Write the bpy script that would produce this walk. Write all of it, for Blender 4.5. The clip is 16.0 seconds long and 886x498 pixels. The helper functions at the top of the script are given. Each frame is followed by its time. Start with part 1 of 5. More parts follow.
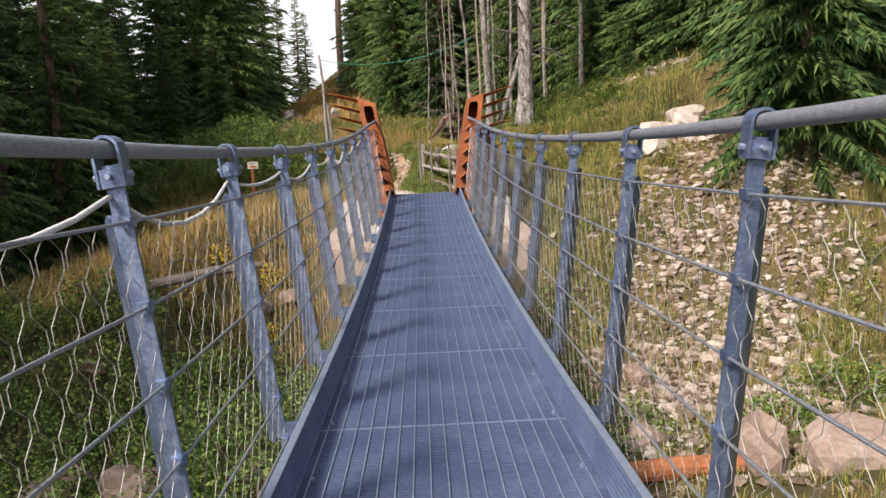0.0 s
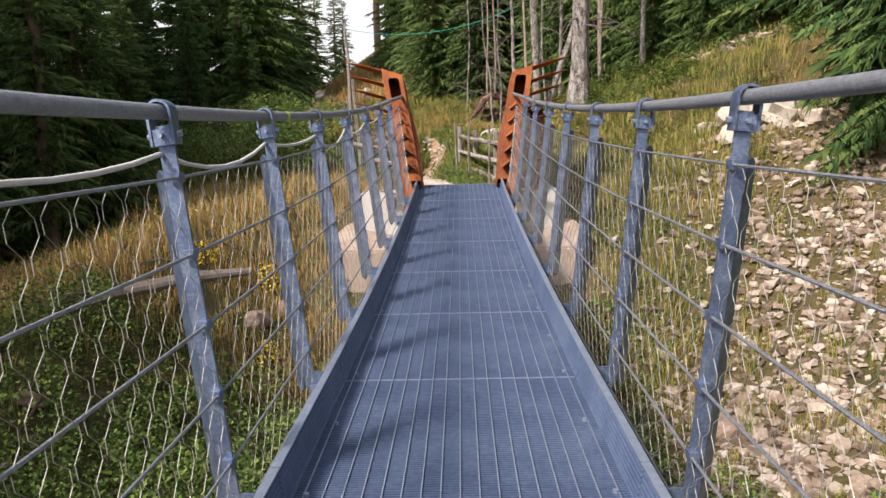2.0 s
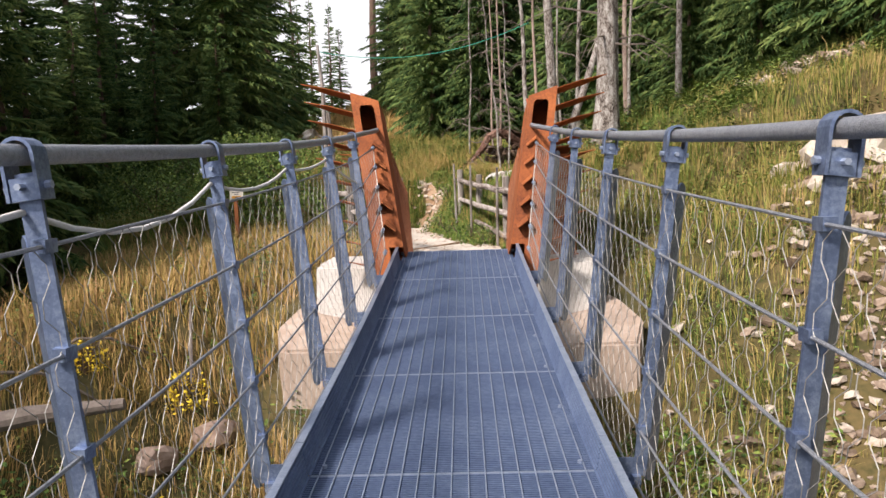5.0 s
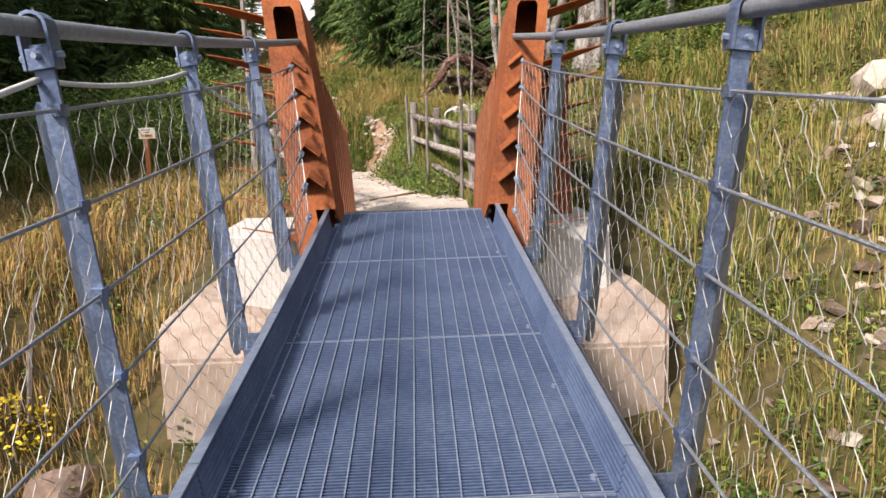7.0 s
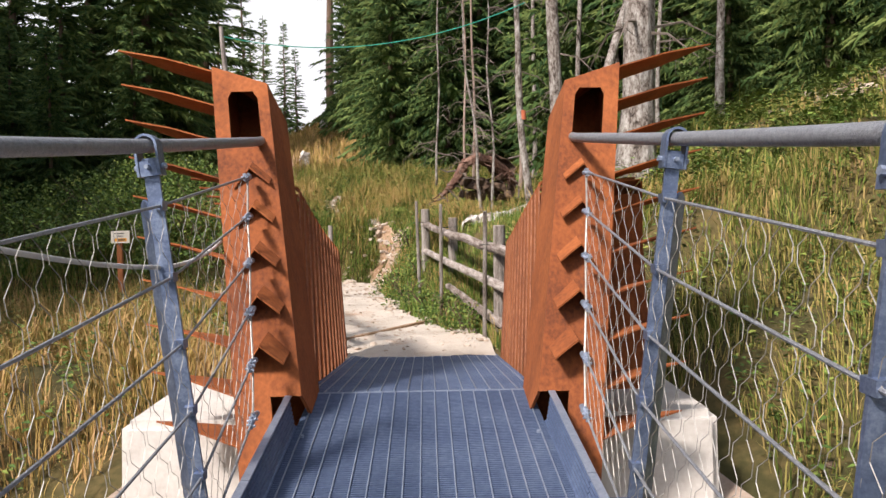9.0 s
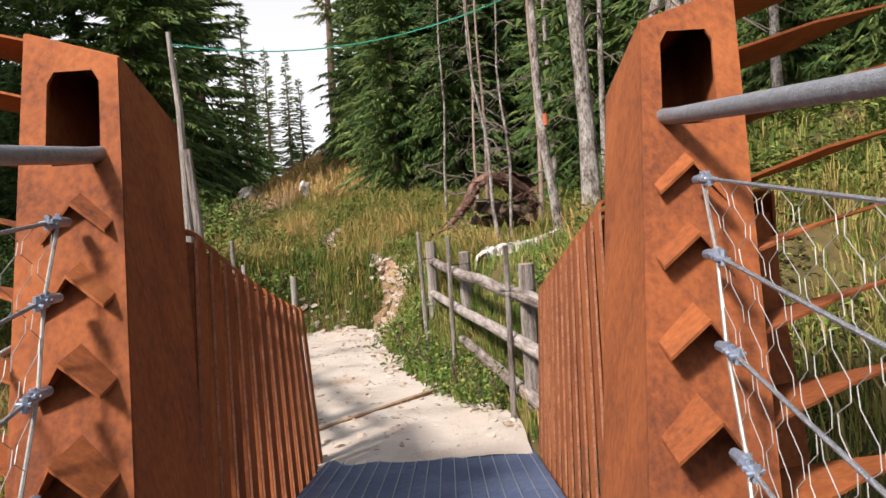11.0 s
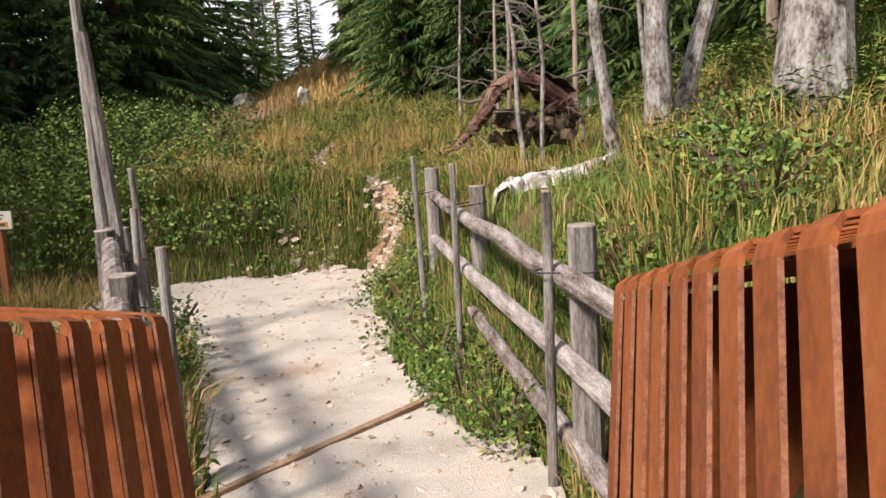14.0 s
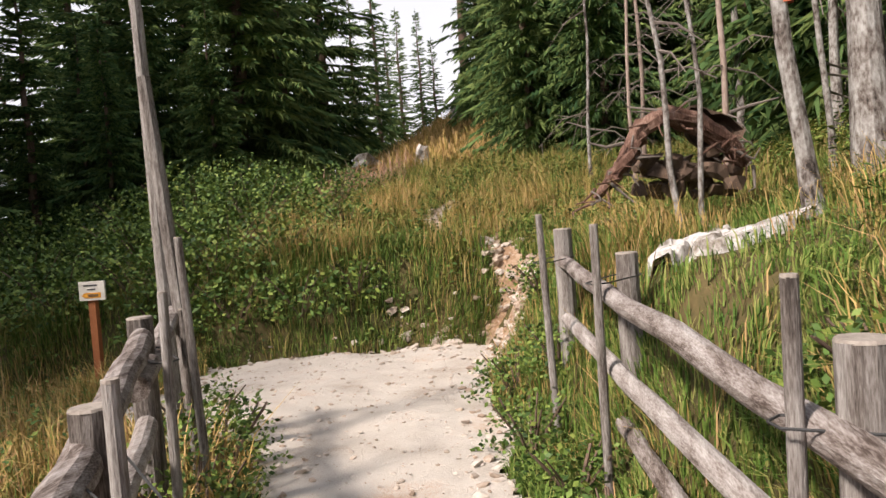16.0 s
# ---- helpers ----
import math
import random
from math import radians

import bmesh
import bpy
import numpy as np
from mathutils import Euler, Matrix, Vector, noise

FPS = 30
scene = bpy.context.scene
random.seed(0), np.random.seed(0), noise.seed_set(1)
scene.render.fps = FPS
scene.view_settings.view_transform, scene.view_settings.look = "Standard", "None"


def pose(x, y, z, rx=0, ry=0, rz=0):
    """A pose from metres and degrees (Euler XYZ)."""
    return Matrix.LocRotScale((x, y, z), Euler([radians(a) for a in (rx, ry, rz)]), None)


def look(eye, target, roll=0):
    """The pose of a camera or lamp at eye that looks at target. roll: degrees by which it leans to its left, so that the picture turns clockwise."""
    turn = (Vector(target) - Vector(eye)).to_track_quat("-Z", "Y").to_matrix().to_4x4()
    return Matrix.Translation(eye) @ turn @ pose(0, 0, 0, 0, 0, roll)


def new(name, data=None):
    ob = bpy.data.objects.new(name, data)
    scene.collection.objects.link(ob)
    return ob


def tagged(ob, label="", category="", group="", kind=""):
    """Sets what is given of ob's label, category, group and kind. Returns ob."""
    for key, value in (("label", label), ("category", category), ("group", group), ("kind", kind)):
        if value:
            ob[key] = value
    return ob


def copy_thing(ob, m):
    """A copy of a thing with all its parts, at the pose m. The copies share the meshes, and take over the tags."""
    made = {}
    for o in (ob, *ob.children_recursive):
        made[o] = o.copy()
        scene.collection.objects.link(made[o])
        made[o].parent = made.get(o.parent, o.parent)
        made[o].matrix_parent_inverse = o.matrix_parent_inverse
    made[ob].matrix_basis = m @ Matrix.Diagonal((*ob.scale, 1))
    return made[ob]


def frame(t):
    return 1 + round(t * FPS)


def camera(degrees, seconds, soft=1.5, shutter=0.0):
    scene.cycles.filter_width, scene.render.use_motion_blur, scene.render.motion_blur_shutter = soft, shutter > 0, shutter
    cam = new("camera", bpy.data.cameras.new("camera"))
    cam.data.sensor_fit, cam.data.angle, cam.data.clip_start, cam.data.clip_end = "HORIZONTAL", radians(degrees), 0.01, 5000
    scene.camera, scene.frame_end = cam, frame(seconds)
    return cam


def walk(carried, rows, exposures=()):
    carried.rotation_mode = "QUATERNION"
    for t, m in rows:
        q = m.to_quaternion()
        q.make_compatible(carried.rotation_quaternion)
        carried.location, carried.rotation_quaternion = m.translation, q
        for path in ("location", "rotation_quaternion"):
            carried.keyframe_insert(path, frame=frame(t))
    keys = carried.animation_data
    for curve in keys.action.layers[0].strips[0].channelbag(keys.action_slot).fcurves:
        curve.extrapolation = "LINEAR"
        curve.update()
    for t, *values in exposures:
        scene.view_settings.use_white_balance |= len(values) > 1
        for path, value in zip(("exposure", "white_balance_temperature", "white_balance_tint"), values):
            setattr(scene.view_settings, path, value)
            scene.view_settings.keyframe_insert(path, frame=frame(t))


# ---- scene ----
cam = camera(59.9, 16.0)
PATH = [
    (0, (-0.048, -13.313, 2.764), (-0.001, -11.327, 2.531), -2.5),
    (0.5, (-0.047, -12.733, 2.739), (0.096, -10.752, 2.503), -1.5),
    (1, (-0.02, -12.174, 2.737), (0.081, -10.189, 2.511), -1.7),
    (1.5, (-0.031, -11.616, 2.725), (-0.011, -9.633, 2.465), -1.5),
    (2, (0.023, -11.061, 2.728), (-0.027, -9.079, 2.464), -1.4),
    (2.5, (0.007, -10.534, 2.774), (-0.071, -8.545, 2.579), -1.9),
    (3, (0.016, -9.989, 2.808), (-0.085, -7.994, 2.701), -1.6),
    (3.5, (-0.013, -9.449, 2.793), (-0.104, -7.453, 2.693), 0.2),
    (3.7, (-0.006, -9.222, 2.798), (-0.092, -7.227, 2.697), 0.5),
    (5.8, (0.111, -6.992, 2.851), (0.064, -5.007, 2.607), -4.1),
    (6, (0.114, -6.741, 2.82), (0.066, -4.76, 2.549), -4.5),
    (6.5, (0.054, -6.206, 2.825), (0.058, -4.233, 2.498), -3.1),
    (7, (0.036, -5.697, 2.832), (0.098, -3.724, 2.509), -1.7),
    (7.5, (0.025, -5.221, 2.884), (0.07, -3.239, 2.619), -2.1),
    (8, (0.02, -4.735, 2.915), (0.063, -2.747, 2.706), -1.7),
    (8.5, (0.03, -4.257, 2.976), (0.071, -2.263, 2.829), -0.8),
    (9, (0.037, -3.795, 3.057), (0.08, -1.797, 2.971), -0.9),
    (9.5, (0.093, -3.347, 3.099), (0.126, -1.348, 3.059), -2.9),
    (10, (0.054, -2.904, 3.121), (0.069, -0.905, 3.09), -4.2),
    (10.2, (0.066, -2.726, 3.123), (0.079, -0.726, 3.092), -4.2),
    (12.3, (0.248, -0.919, 3.204), (0.235, 1.081, 3.204), -3.3),
    (12.5, (0.25, -0.793, 3.21), (0.241, 1.207, 3.165), -3.4),
    (13, (0.264, -0.444, 3.223), (0.246, 1.551, 3.094), -3.6),
    (13.5, (0.233, -0.137, 3.24), (0.202, 1.852, 3.035), -3.4),
    (14, (0.256, 0.157, 3.249), (0.196, 2.141, 3.002), -3.3),
    (14.5, (0.266, 0.428, 3.263), (0.155, 2.41, 3.022), -4.0),
    (15, (0.236, 0.713, 3.297), (0.047, 2.693, 3.087), -3.4),
    (15.5, (0.223, 1.0, 3.28), (-0.146, 2.958, 3.1), -4.0),
    (16, (0.172, 1.345, 3.255), (-0.198, 3.308, 3.177), -4.4),
]
walk(cam, [(t, look(eye, target, roll)) for t, eye, target, roll in PATH],
     exposures=[(0, 0.4, 6500, 15), (3.5, 0.5, 6500, 15), (6.5, 0.55, 6500, 15), (10, 0.46, 6500, 15), (16, 0.42, 6500, 15)])

# ---- world, sun, exposure ----
SUN_ELEVATION, SUN_AZIMUTH = 43.0, 222.0   # degrees; azimuth clockwise from +y
world = bpy.data.worlds.new("sky")
scene.world = world
world.use_nodes = True
wn = world.node_tree.nodes
sky = wn.new("ShaderNodeTexSky")
sky.sky_type, sky.sun_disc = "NISHITA", False
sky.sun_elevation, sky.sun_rotation = radians(SUN_ELEVATION), radians(SUN_AZIMUTH)
sky.air_density, sky.dust_density, sky.ozone_density = 0.6, 8.0, 0.6
wn["Background"].inputs["Strength"].default_value = 0.26
pale = wn.new("ShaderNodeHueSaturation")      # thin bright cloud
pale.inputs["Saturation"].default_value, pale.inputs["Value"].default_value = 0.35, 1.0
world.node_tree.links.new(sky.outputs[0], pale.inputs["Color"])
veil = wn.new("ShaderNodeMix")
veil.data_type, veil.inputs[0].default_value = "RGBA", 0.8
coord, axes, haze = wn.new("ShaderNodeTexCoord"), wn.new("ShaderNodeSeparateXYZ"), wn.new("ShaderNodeValToRGB")
world.node_tree.links.new(coord.outputs["Generated"], axes.inputs[0])
world.node_tree.links.new(axes.outputs["Z"], haze.inputs["Fac"])
haze.color_ramp.elements[0].color, haze.color_ramp.elements[0].position = (1.0, 1.0, 1.0, 1), 0.10     # white haze low down
haze.color_ramp.elements[1].color, haze.color_ramp.elements[1].position = (0.40, 0.45, 0.53, 1), 0.75   # bluer overhead
glow = wn.new("ShaderNodeVectorMath")
glow.operation = "SCALE"
glow.inputs["Scale"].default_value = 3.6
world.node_tree.links.new(haze.outputs["Color"], glow.inputs[0])
world.node_tree.links.new(glow.outputs["Vector"], veil.inputs[7])
world.node_tree.links.new(pale.outputs[0], veil.inputs[6])
world.node_tree.links.new(veil.outputs[2], wn["Background"].inputs["Color"])
sun_data = bpy.data.lights.new("sun", "SUN")
sun_data.energy, sun_data.angle, sun_data.color = 5.0, radians(8.0), (1.0, 0.90, 0.78)
sun_dir = Vector((math.sin(radians(SUN_AZIMUTH)) * math.cos(radians(SUN_ELEVATION)),
                  math.cos(radians(SUN_AZIMUTH)) * math.cos(radians(SUN_ELEVATION)), math.sin(radians(SUN_ELEVATION))))
sun = new("sun", sun_data)
sun.matrix_world = look(sun_dir * 60, (0, 0, 0))


# ---- materials ----
def material(name, stops, scale=8.0, fine=60.0, rough=0.8, metal=0.0, bump=0.3, island=0.0, stretch=(1, 1, 1), rust=None, per_object=0.0, spec=0.3):
    """Colour from a coarse and a fine noise through a ramp, with relief from both."""
    m = bpy.data.materials.new(name)
    m.use_nodes = True
    n, l = m.node_tree.nodes, m.node_tree.links
    b = n["Principled BSDF"]
    geo = n.new("ShaderNodeNewGeometry")
    tex = n.new("ShaderNodeTexCoord")
    mp = n.new("ShaderNodeMapping")
    mp.inputs["Scale"].default_value = stretch
    l.new(tex.outputs["Object"], mp.inputs["Vector"])
    a, c = n.new("ShaderNodeTexNoise"), n.new("ShaderNodeTexNoise")
    for node, s in ((a, scale), (c, fine)):
        node.inputs["Scale"].default_value, node.inputs["Detail"].default_value = s, 5.0
        node.inputs["Roughness"].default_value = 0.6
        l.new(mp.outputs["Vector"], node.inputs["Vector"])
    mix = n.new("ShaderNodeMath")
    mix.operation = "MULTIPLY_ADD"
    mix.inputs[1].default_value = 0.45
    l.new(c.outputs["Fac"], mix.inputs[0])
    half = n.new("ShaderNodeMath")
    half.operation = "MULTIPLY"
    half.inputs[1].default_value = 0.6
    l.new(a.outputs["Fac"], half.inputs[0])
    l.new(half.outputs[0], mix.inputs[2])
    fac = mix.outputs[0]
    for amount, node_type, out in ((island, "ShaderNodeNewGeometry", "Random Per Island"), (per_object, "ShaderNodeObjectInfo", "Random")):
        if amount:
            src = n.new(node_type)
            add = n.new("ShaderNodeMath")
            add.operation = "MULTIPLY_ADD"
            add.inputs[1].default_value = amount
            l.new(src.outputs[out], add.inputs[0])
            low = n.new("ShaderNodeMath")
            low.operation = "SUBTRACT"
            low.inputs[1].default_value = amount / 2
            l.new(fac, low.inputs[0])
            l.new(low.outputs[0], add.inputs[2])
            fac = add.outputs[0]
    ramp = n.new("ShaderNodeValToRGB")
    e = ramp.color_ramp.elements
    while len(e) < len(stops):
        e.new(0.5)
    for el, (pos, col) in zip(e, stops):
        el.position, el.color = pos, (*col, 1)
    l.new(fac, ramp.inputs["Fac"])
    l.new(ramp.outputs["Color"], b.inputs["Base Color"])
    b.inputs["Roughness"].default_value, b.inputs["Metallic"].default_value = rough, metal
    b.inputs["Specular IOR Level"].default_value = spec
    if bump:
        bp = n.new("ShaderNodeBump")
        bp.inputs["Strength"].default_value, bp.inputs["Distance"].default_value = bump, 0.02
        l.new(mix.outputs[0], bp.inputs["Height"])
        l.new(bp.outputs["Normal"], b.inputs["Normal"])
    return m


STEEL = material("galvanised_steel", [(0.3, (0.075, 0.105, 0.185)), (0.5, (0.13, 0.175, 0.285)), (0.7, (0.26, 0.33, 0.47))], 14, 90, 0.42, 0.7, 0.12, spec=0.5)
STEEL_DECK = material("galvanised_grating", [(0.3, (0.062, 0.095, 0.180)), (0.5, (0.100, 0.143, 0.255)), (0.72, (0.175, 0.235, 0.36))], 3.0, 40, 0.55, 0.5, 0.1, spec=0.5)
STEEL_ROD = material("worn_bright_steel", [(0.3, (0.20, 0.25, 0.35)), (0.7, (0.38, 0.44, 0.55))], 20, 90, 0.4, 0.6, 0.1, spec=0.5)
ROPE = material("steel_wire_rope", [(0.3, (0.16, 0.17, 0.19)), (0.7, (0.34, 0.36, 0.40))], 60, 240, 0.5, 0.6, 0.5, spec=0.5)
WIRE = material("stainless_wire", [(0.3, (0.15, 0.15, 0.15)), (0.7, (0.38, 0.37, 0.35))], 30, 90, 0.45, 0.4, 0.0, spec=0.5)
CABLE = material("pale_plastic_cable", [(0.3, (0.42, 0.42, 0.42)), (0.7, (0.6, 0.6, 0.6))], 30, 90, 0.5, 0.0, 0.0)
CORTEN = material("weathering_steel", [(0.30, (0.085, 0.026, 0.012)), (0.45, (0.19, 0.056, 0.018)), (0.57, (0.27, 0.082, 0.024)), (0.74, (0.35, 0.125, 0.045))], 2.6, 44, 0.85, 0.0, 0.25, stretch=(1.1, 1.1, 0.7), per_object=0.14)
CORTEN_EDGE = material("rusty_cut_edge", [(0.35, (0.14, 0.05, 0.028)), (0.65, (0.36, 0.16, 0.09))], 20, 120, 0.9, 0.0, 0.4)
CONCRETE = material("pale_concrete", [(0.3, (0.38, 0.35, 0.32)), (0.5, (0.52, 0.50, 0.48)), (0.7, (0.62, 0.61, 0.59))], 2.5, 35, 0.9, 0.0, 0.25)
TANCONCRETE = material("tan_board_marked_concrete", [(0.3, (0.22, 0.155, 0.12)), (0.5, (0.34, 0.265, 0.215)), (0.7, (0.43, 0.36, 0.31))], 2.5, 35, 0.9, 0.0, 0.3, stretch=(3, 3, 0.6))
GREYWOOD = material("weathered_grey_wood", [(0.38, (0.045, 0.036, 0.031)), (0.48, (0.13, 0.112, 0.10)), (0.58, (0.24, 0.22, 0.205)), (0.70, (0.37, 0.35, 0.33))], 5, 45, 0.9, 0.0, 0.6, stretch=(6, 6, 0.7), per_object=0.12)
RAILWOOD = material("weathered_grey_log", [(0.38, (0.06, 0.043, 0.035)), (0.47, (0.17, 0.14, 0.125)), (0.58, (0.31, 0.28, 0.265)), (0.70, (0.45, 0.425, 0.405))], 5, 45, 0.9, 0.0, 0.6, stretch=(5, 0.7, 5), per_object=0.1)
ENDWOOD = material("cut_end_grain", [(0.3, (0.16, 0.135, 0.115)), (0.7, (0.36, 0.32, 0.28))], 18, 90, 0.9, 0.0, 0.4)
BARK = material("lichen_grey_bark", [(0.41, (0.03, 0.024, 0.02)), (0.48, (0.12, 0.10, 0.088)), (0.55, (0.22, 0.205, 0.19)), (0.66, (0.36, 0.35, 0.335))], 11, 48, 0.95, 0.0, 1.0, stretch=(1, 1, 0.5))
PALEBARK = material("bare_pinkish_dead_bark", [(0.3, (0.11, 0.075, 0.058)), (0.5, (0.24, 0.18, 0.15)), (0.7, (0.38, 0.31, 0.27))], 5, 30, 0.95, 0.0, 0.8, stretch=(1, 1, 0.35))
BROWNBARK = material("brown_spruce_bark", [(0.3, (0.045, 0.03, 0.022)), (0.7, (0.16, 0.11, 0.08))], 6, 30, 0.95, 0.0, 0.8, stretch=(1, 1, 0.4))
TWIG = material("dead_grey_twig", [(0.3, (0.085, 0.068, 0.058)), (0.7, (0.20, 0.17, 0.15))], 9, 40, 0.95, 0.0, 0.2)
NEEDLE = material("spruce_needles", [(0.2, (0.022, 0.056, 0.020)), (0.5, (0.065, 0.115, 0.034)), (0.8, (0.14, 0.185, 0.055))], 0.8, 8, 0.75, 0.0, 0.0, island=0.6, per_object=0.2, spec=0.15)
NEEDLE_WARM = material("larch_needles", [(0.2, (0.07, 0.09, 0.03)), (0.5, (0.14, 0.16, 0.05)), (0.8, (0.24, 0.23, 0.08))], 0.8, 8, 0.75, 0.0, 0.0, island=0.5, per_object=0.2, spec=0.15)
LEAF = material("shrub_leaves", [(0.2, (0.022, 0.049, 0.011)), (0.48, (0.070, 0.127, 0.025)), (0.70, (0.150, 0.215, 0.044)), (0.92, (0.240, 0.264, 0.055))], 1.5, 12, 0.6, 0.0, 0.0, island=0.6, spec=0.25)
GRASS = material("summer_grass", [(0.12, (0.036, 0.059, 0.013)), (0.34, (0.101, 0.137, 0.027)), (0.50, (0.214, 0.208, 0.051)), (0.72, (0.333, 0.256, 0.098)), (0.97, (0.392, 0.237, 0.128))], 0.9, 5.0, 0.8, 0.0, 0.0, island=0.55, spec=0.15)
STRAW = material("dry_straw_grass", [(0.12, (0.064, 0.083, 0.017)), (0.32, (0.212, 0.166, 0.046)), (0.54, (0.423, 0.294, 0.103)), (0.90, (0.478, 0.285, 0.161))], 1.1, 6.0, 0.8, 0.0, 0.0, island=0.55, spec=0.15)
GREENGRASS = material("fresh_green_grass", [(0.12, (0.022, 0.053, 0.008)), (0.40, (0.068, 0.129, 0.020)), (0.62, (0.146, 0.203, 0.041)), (0.85, (0.272, 0.253, 0.086))], 1.1, 6.0, 0.75, 0.0, 0.0, island=0.55, spec=0.2)
SOIL = material("grassy_soil", [(0.25, (0.018, 0.020, 0.006)), (0.45, (0.045, 0.042, 0.014)), (0.6, (0.095, 0.072, 0.028)), (0.78, (0.14, 0.095, 0.045))], 0.9, 14, 0.95, 0.0, 0.8)
GRAVEL = material("crushed_limestone_path", [(0.36, (0.26, 0.205, 0.16)), (0.45, (0.42, 0.37, 0.32)), (0.57, (0.53, 0.49, 0.44)), (0.69, (0.45, 0.31, 0.22))], 1.6, 130, 0.95, 0.0, 1.0)
EARTH = material("bare_stony_earth", [(0.3, (0.13, 0.075, 0.042)), (0.5, (0.26, 0.165, 0.10)), (0.7, (0.44, 0.34, 0.25))], 5, 34, 0.95, 0.0, 0.9)
STONE = material("pale_limestone", [(0.22, (0.10, 0.070, 0.048)), (0.48, (0.26, 0.20, 0.155)), (0.80, (0.50, 0.45, 0.39))], 4, 24, 0.9, 0.0, 0.5, island=0.5, per_object=0.1)
PINKSTONE = material("pinkish_boulder_stone", [(0.25, (0.11, 0.072, 0.055)), (0.5, (0.23, 0.165, 0.13)), (0.75, (0.36, 0.29, 0.25))], 2.5, 20, 0.9, 0.0, 0.6, per_object=0.15)
WHITESTONE = material("white_limestone", [(0.36, (0.10, 0.075, 0.055)), (0.48, (0.27, 0.245, 0.22)), (0.62, (0.54, 0.53, 0.52))], 6, 26, 0.9, 0.0, 0.8)
STUMPWOOD = material("rotten_red_brown_wood", [(0.28, (0.03, 0.016, 0.012)), (0.48, (0.10, 0.052, 0.037)), (0.62, (0.21, 0.13, 0.10)), (0.78, (0.38, 0.29, 0.245))], 3.5, 30, 0.95, 0.0, 0.9, stretch=(3, 3, 0.8))
PEBBLE = material("pale_beige_pebbles", [(0.25, (0.24, 0.17, 0.12)), (0.5, (0.40, 0.33, 0.27)), (0.75, (0.50, 0.45, 0.40))], 6, 40, 0.9, 0.0, 0.3, island=0.4)
SIGNPAINT = material("cream_sign_board", [(0.3, (0.62, 0.58, 0.50)), (0.7, (0.72, 0.69, 0.62))], 8, 60, 0.7, 0.0, 0.1)
ORANGE = material("orange_sign_paint", [(0.3, (0.70, 0.30, 0.03)), (0.7, (0.78, 0.36, 0.05))], 8, 60, 0.6, 0.0, 0.0)
INK = material("dark_sign_print", [(0.3, (0.05, 0.05, 0.05)), (0.7, (0.10, 0.10, 0.10))], 8, 60, 0.7, 0.0, 0.0)
REDWOOD = material("red_brown_stained_post", [(0.3, (0.22, 0.075, 0.03)), (0.7, (0.40, 0.15, 0.06))], 5, 40, 0.8, 0.0, 0.3, stretch=(5, 5, 0.6))
REDPAINT = material("faded_red_paint", [(0.3, (0.40, 0.10, 0.05)), (0.7, (0.52, 0.17, 0.09))], 12, 60, 0.9, 0.0, 0.3)
YELLOW = material("yellow_petals", [(0.2, (0.60, 0.40, 0.02)), (0.8, (0.75, 0.60, 0.05))], 5, 40, 0.6, 0.0, 0.0, island=0.4)
PINKSEED = material("pink_seed_heads", [(0.2, (0.26, 0.13, 0.09)), (0.8, (0.46, 0.30, 0.24))], 3, 20, 0.8, 0.0, 0.0, island=0.5)
GREENTAPE = material("green_plastic_cord", [(0.3, (0.02, 0.22, 0.15)), (0.7, (0.04, 0.34, 0.24))], 8, 40, 0.5, 0.0, 0.0)
LIMETAG = material("lime_plastic_tag", [(0.3, (0.40, 0.62, 0.06)), (0.7, (0.50, 0.72, 0.10))], 8, 40, 0.5, 0.0, 0.0)
DARKWIRE = material("dark_binding_wire", [(0.3, (0.03, 0.03, 0.03)), (0.7, (0.08, 0.08, 0.08))], 8, 40, 0.6, 0.5, 0.0)


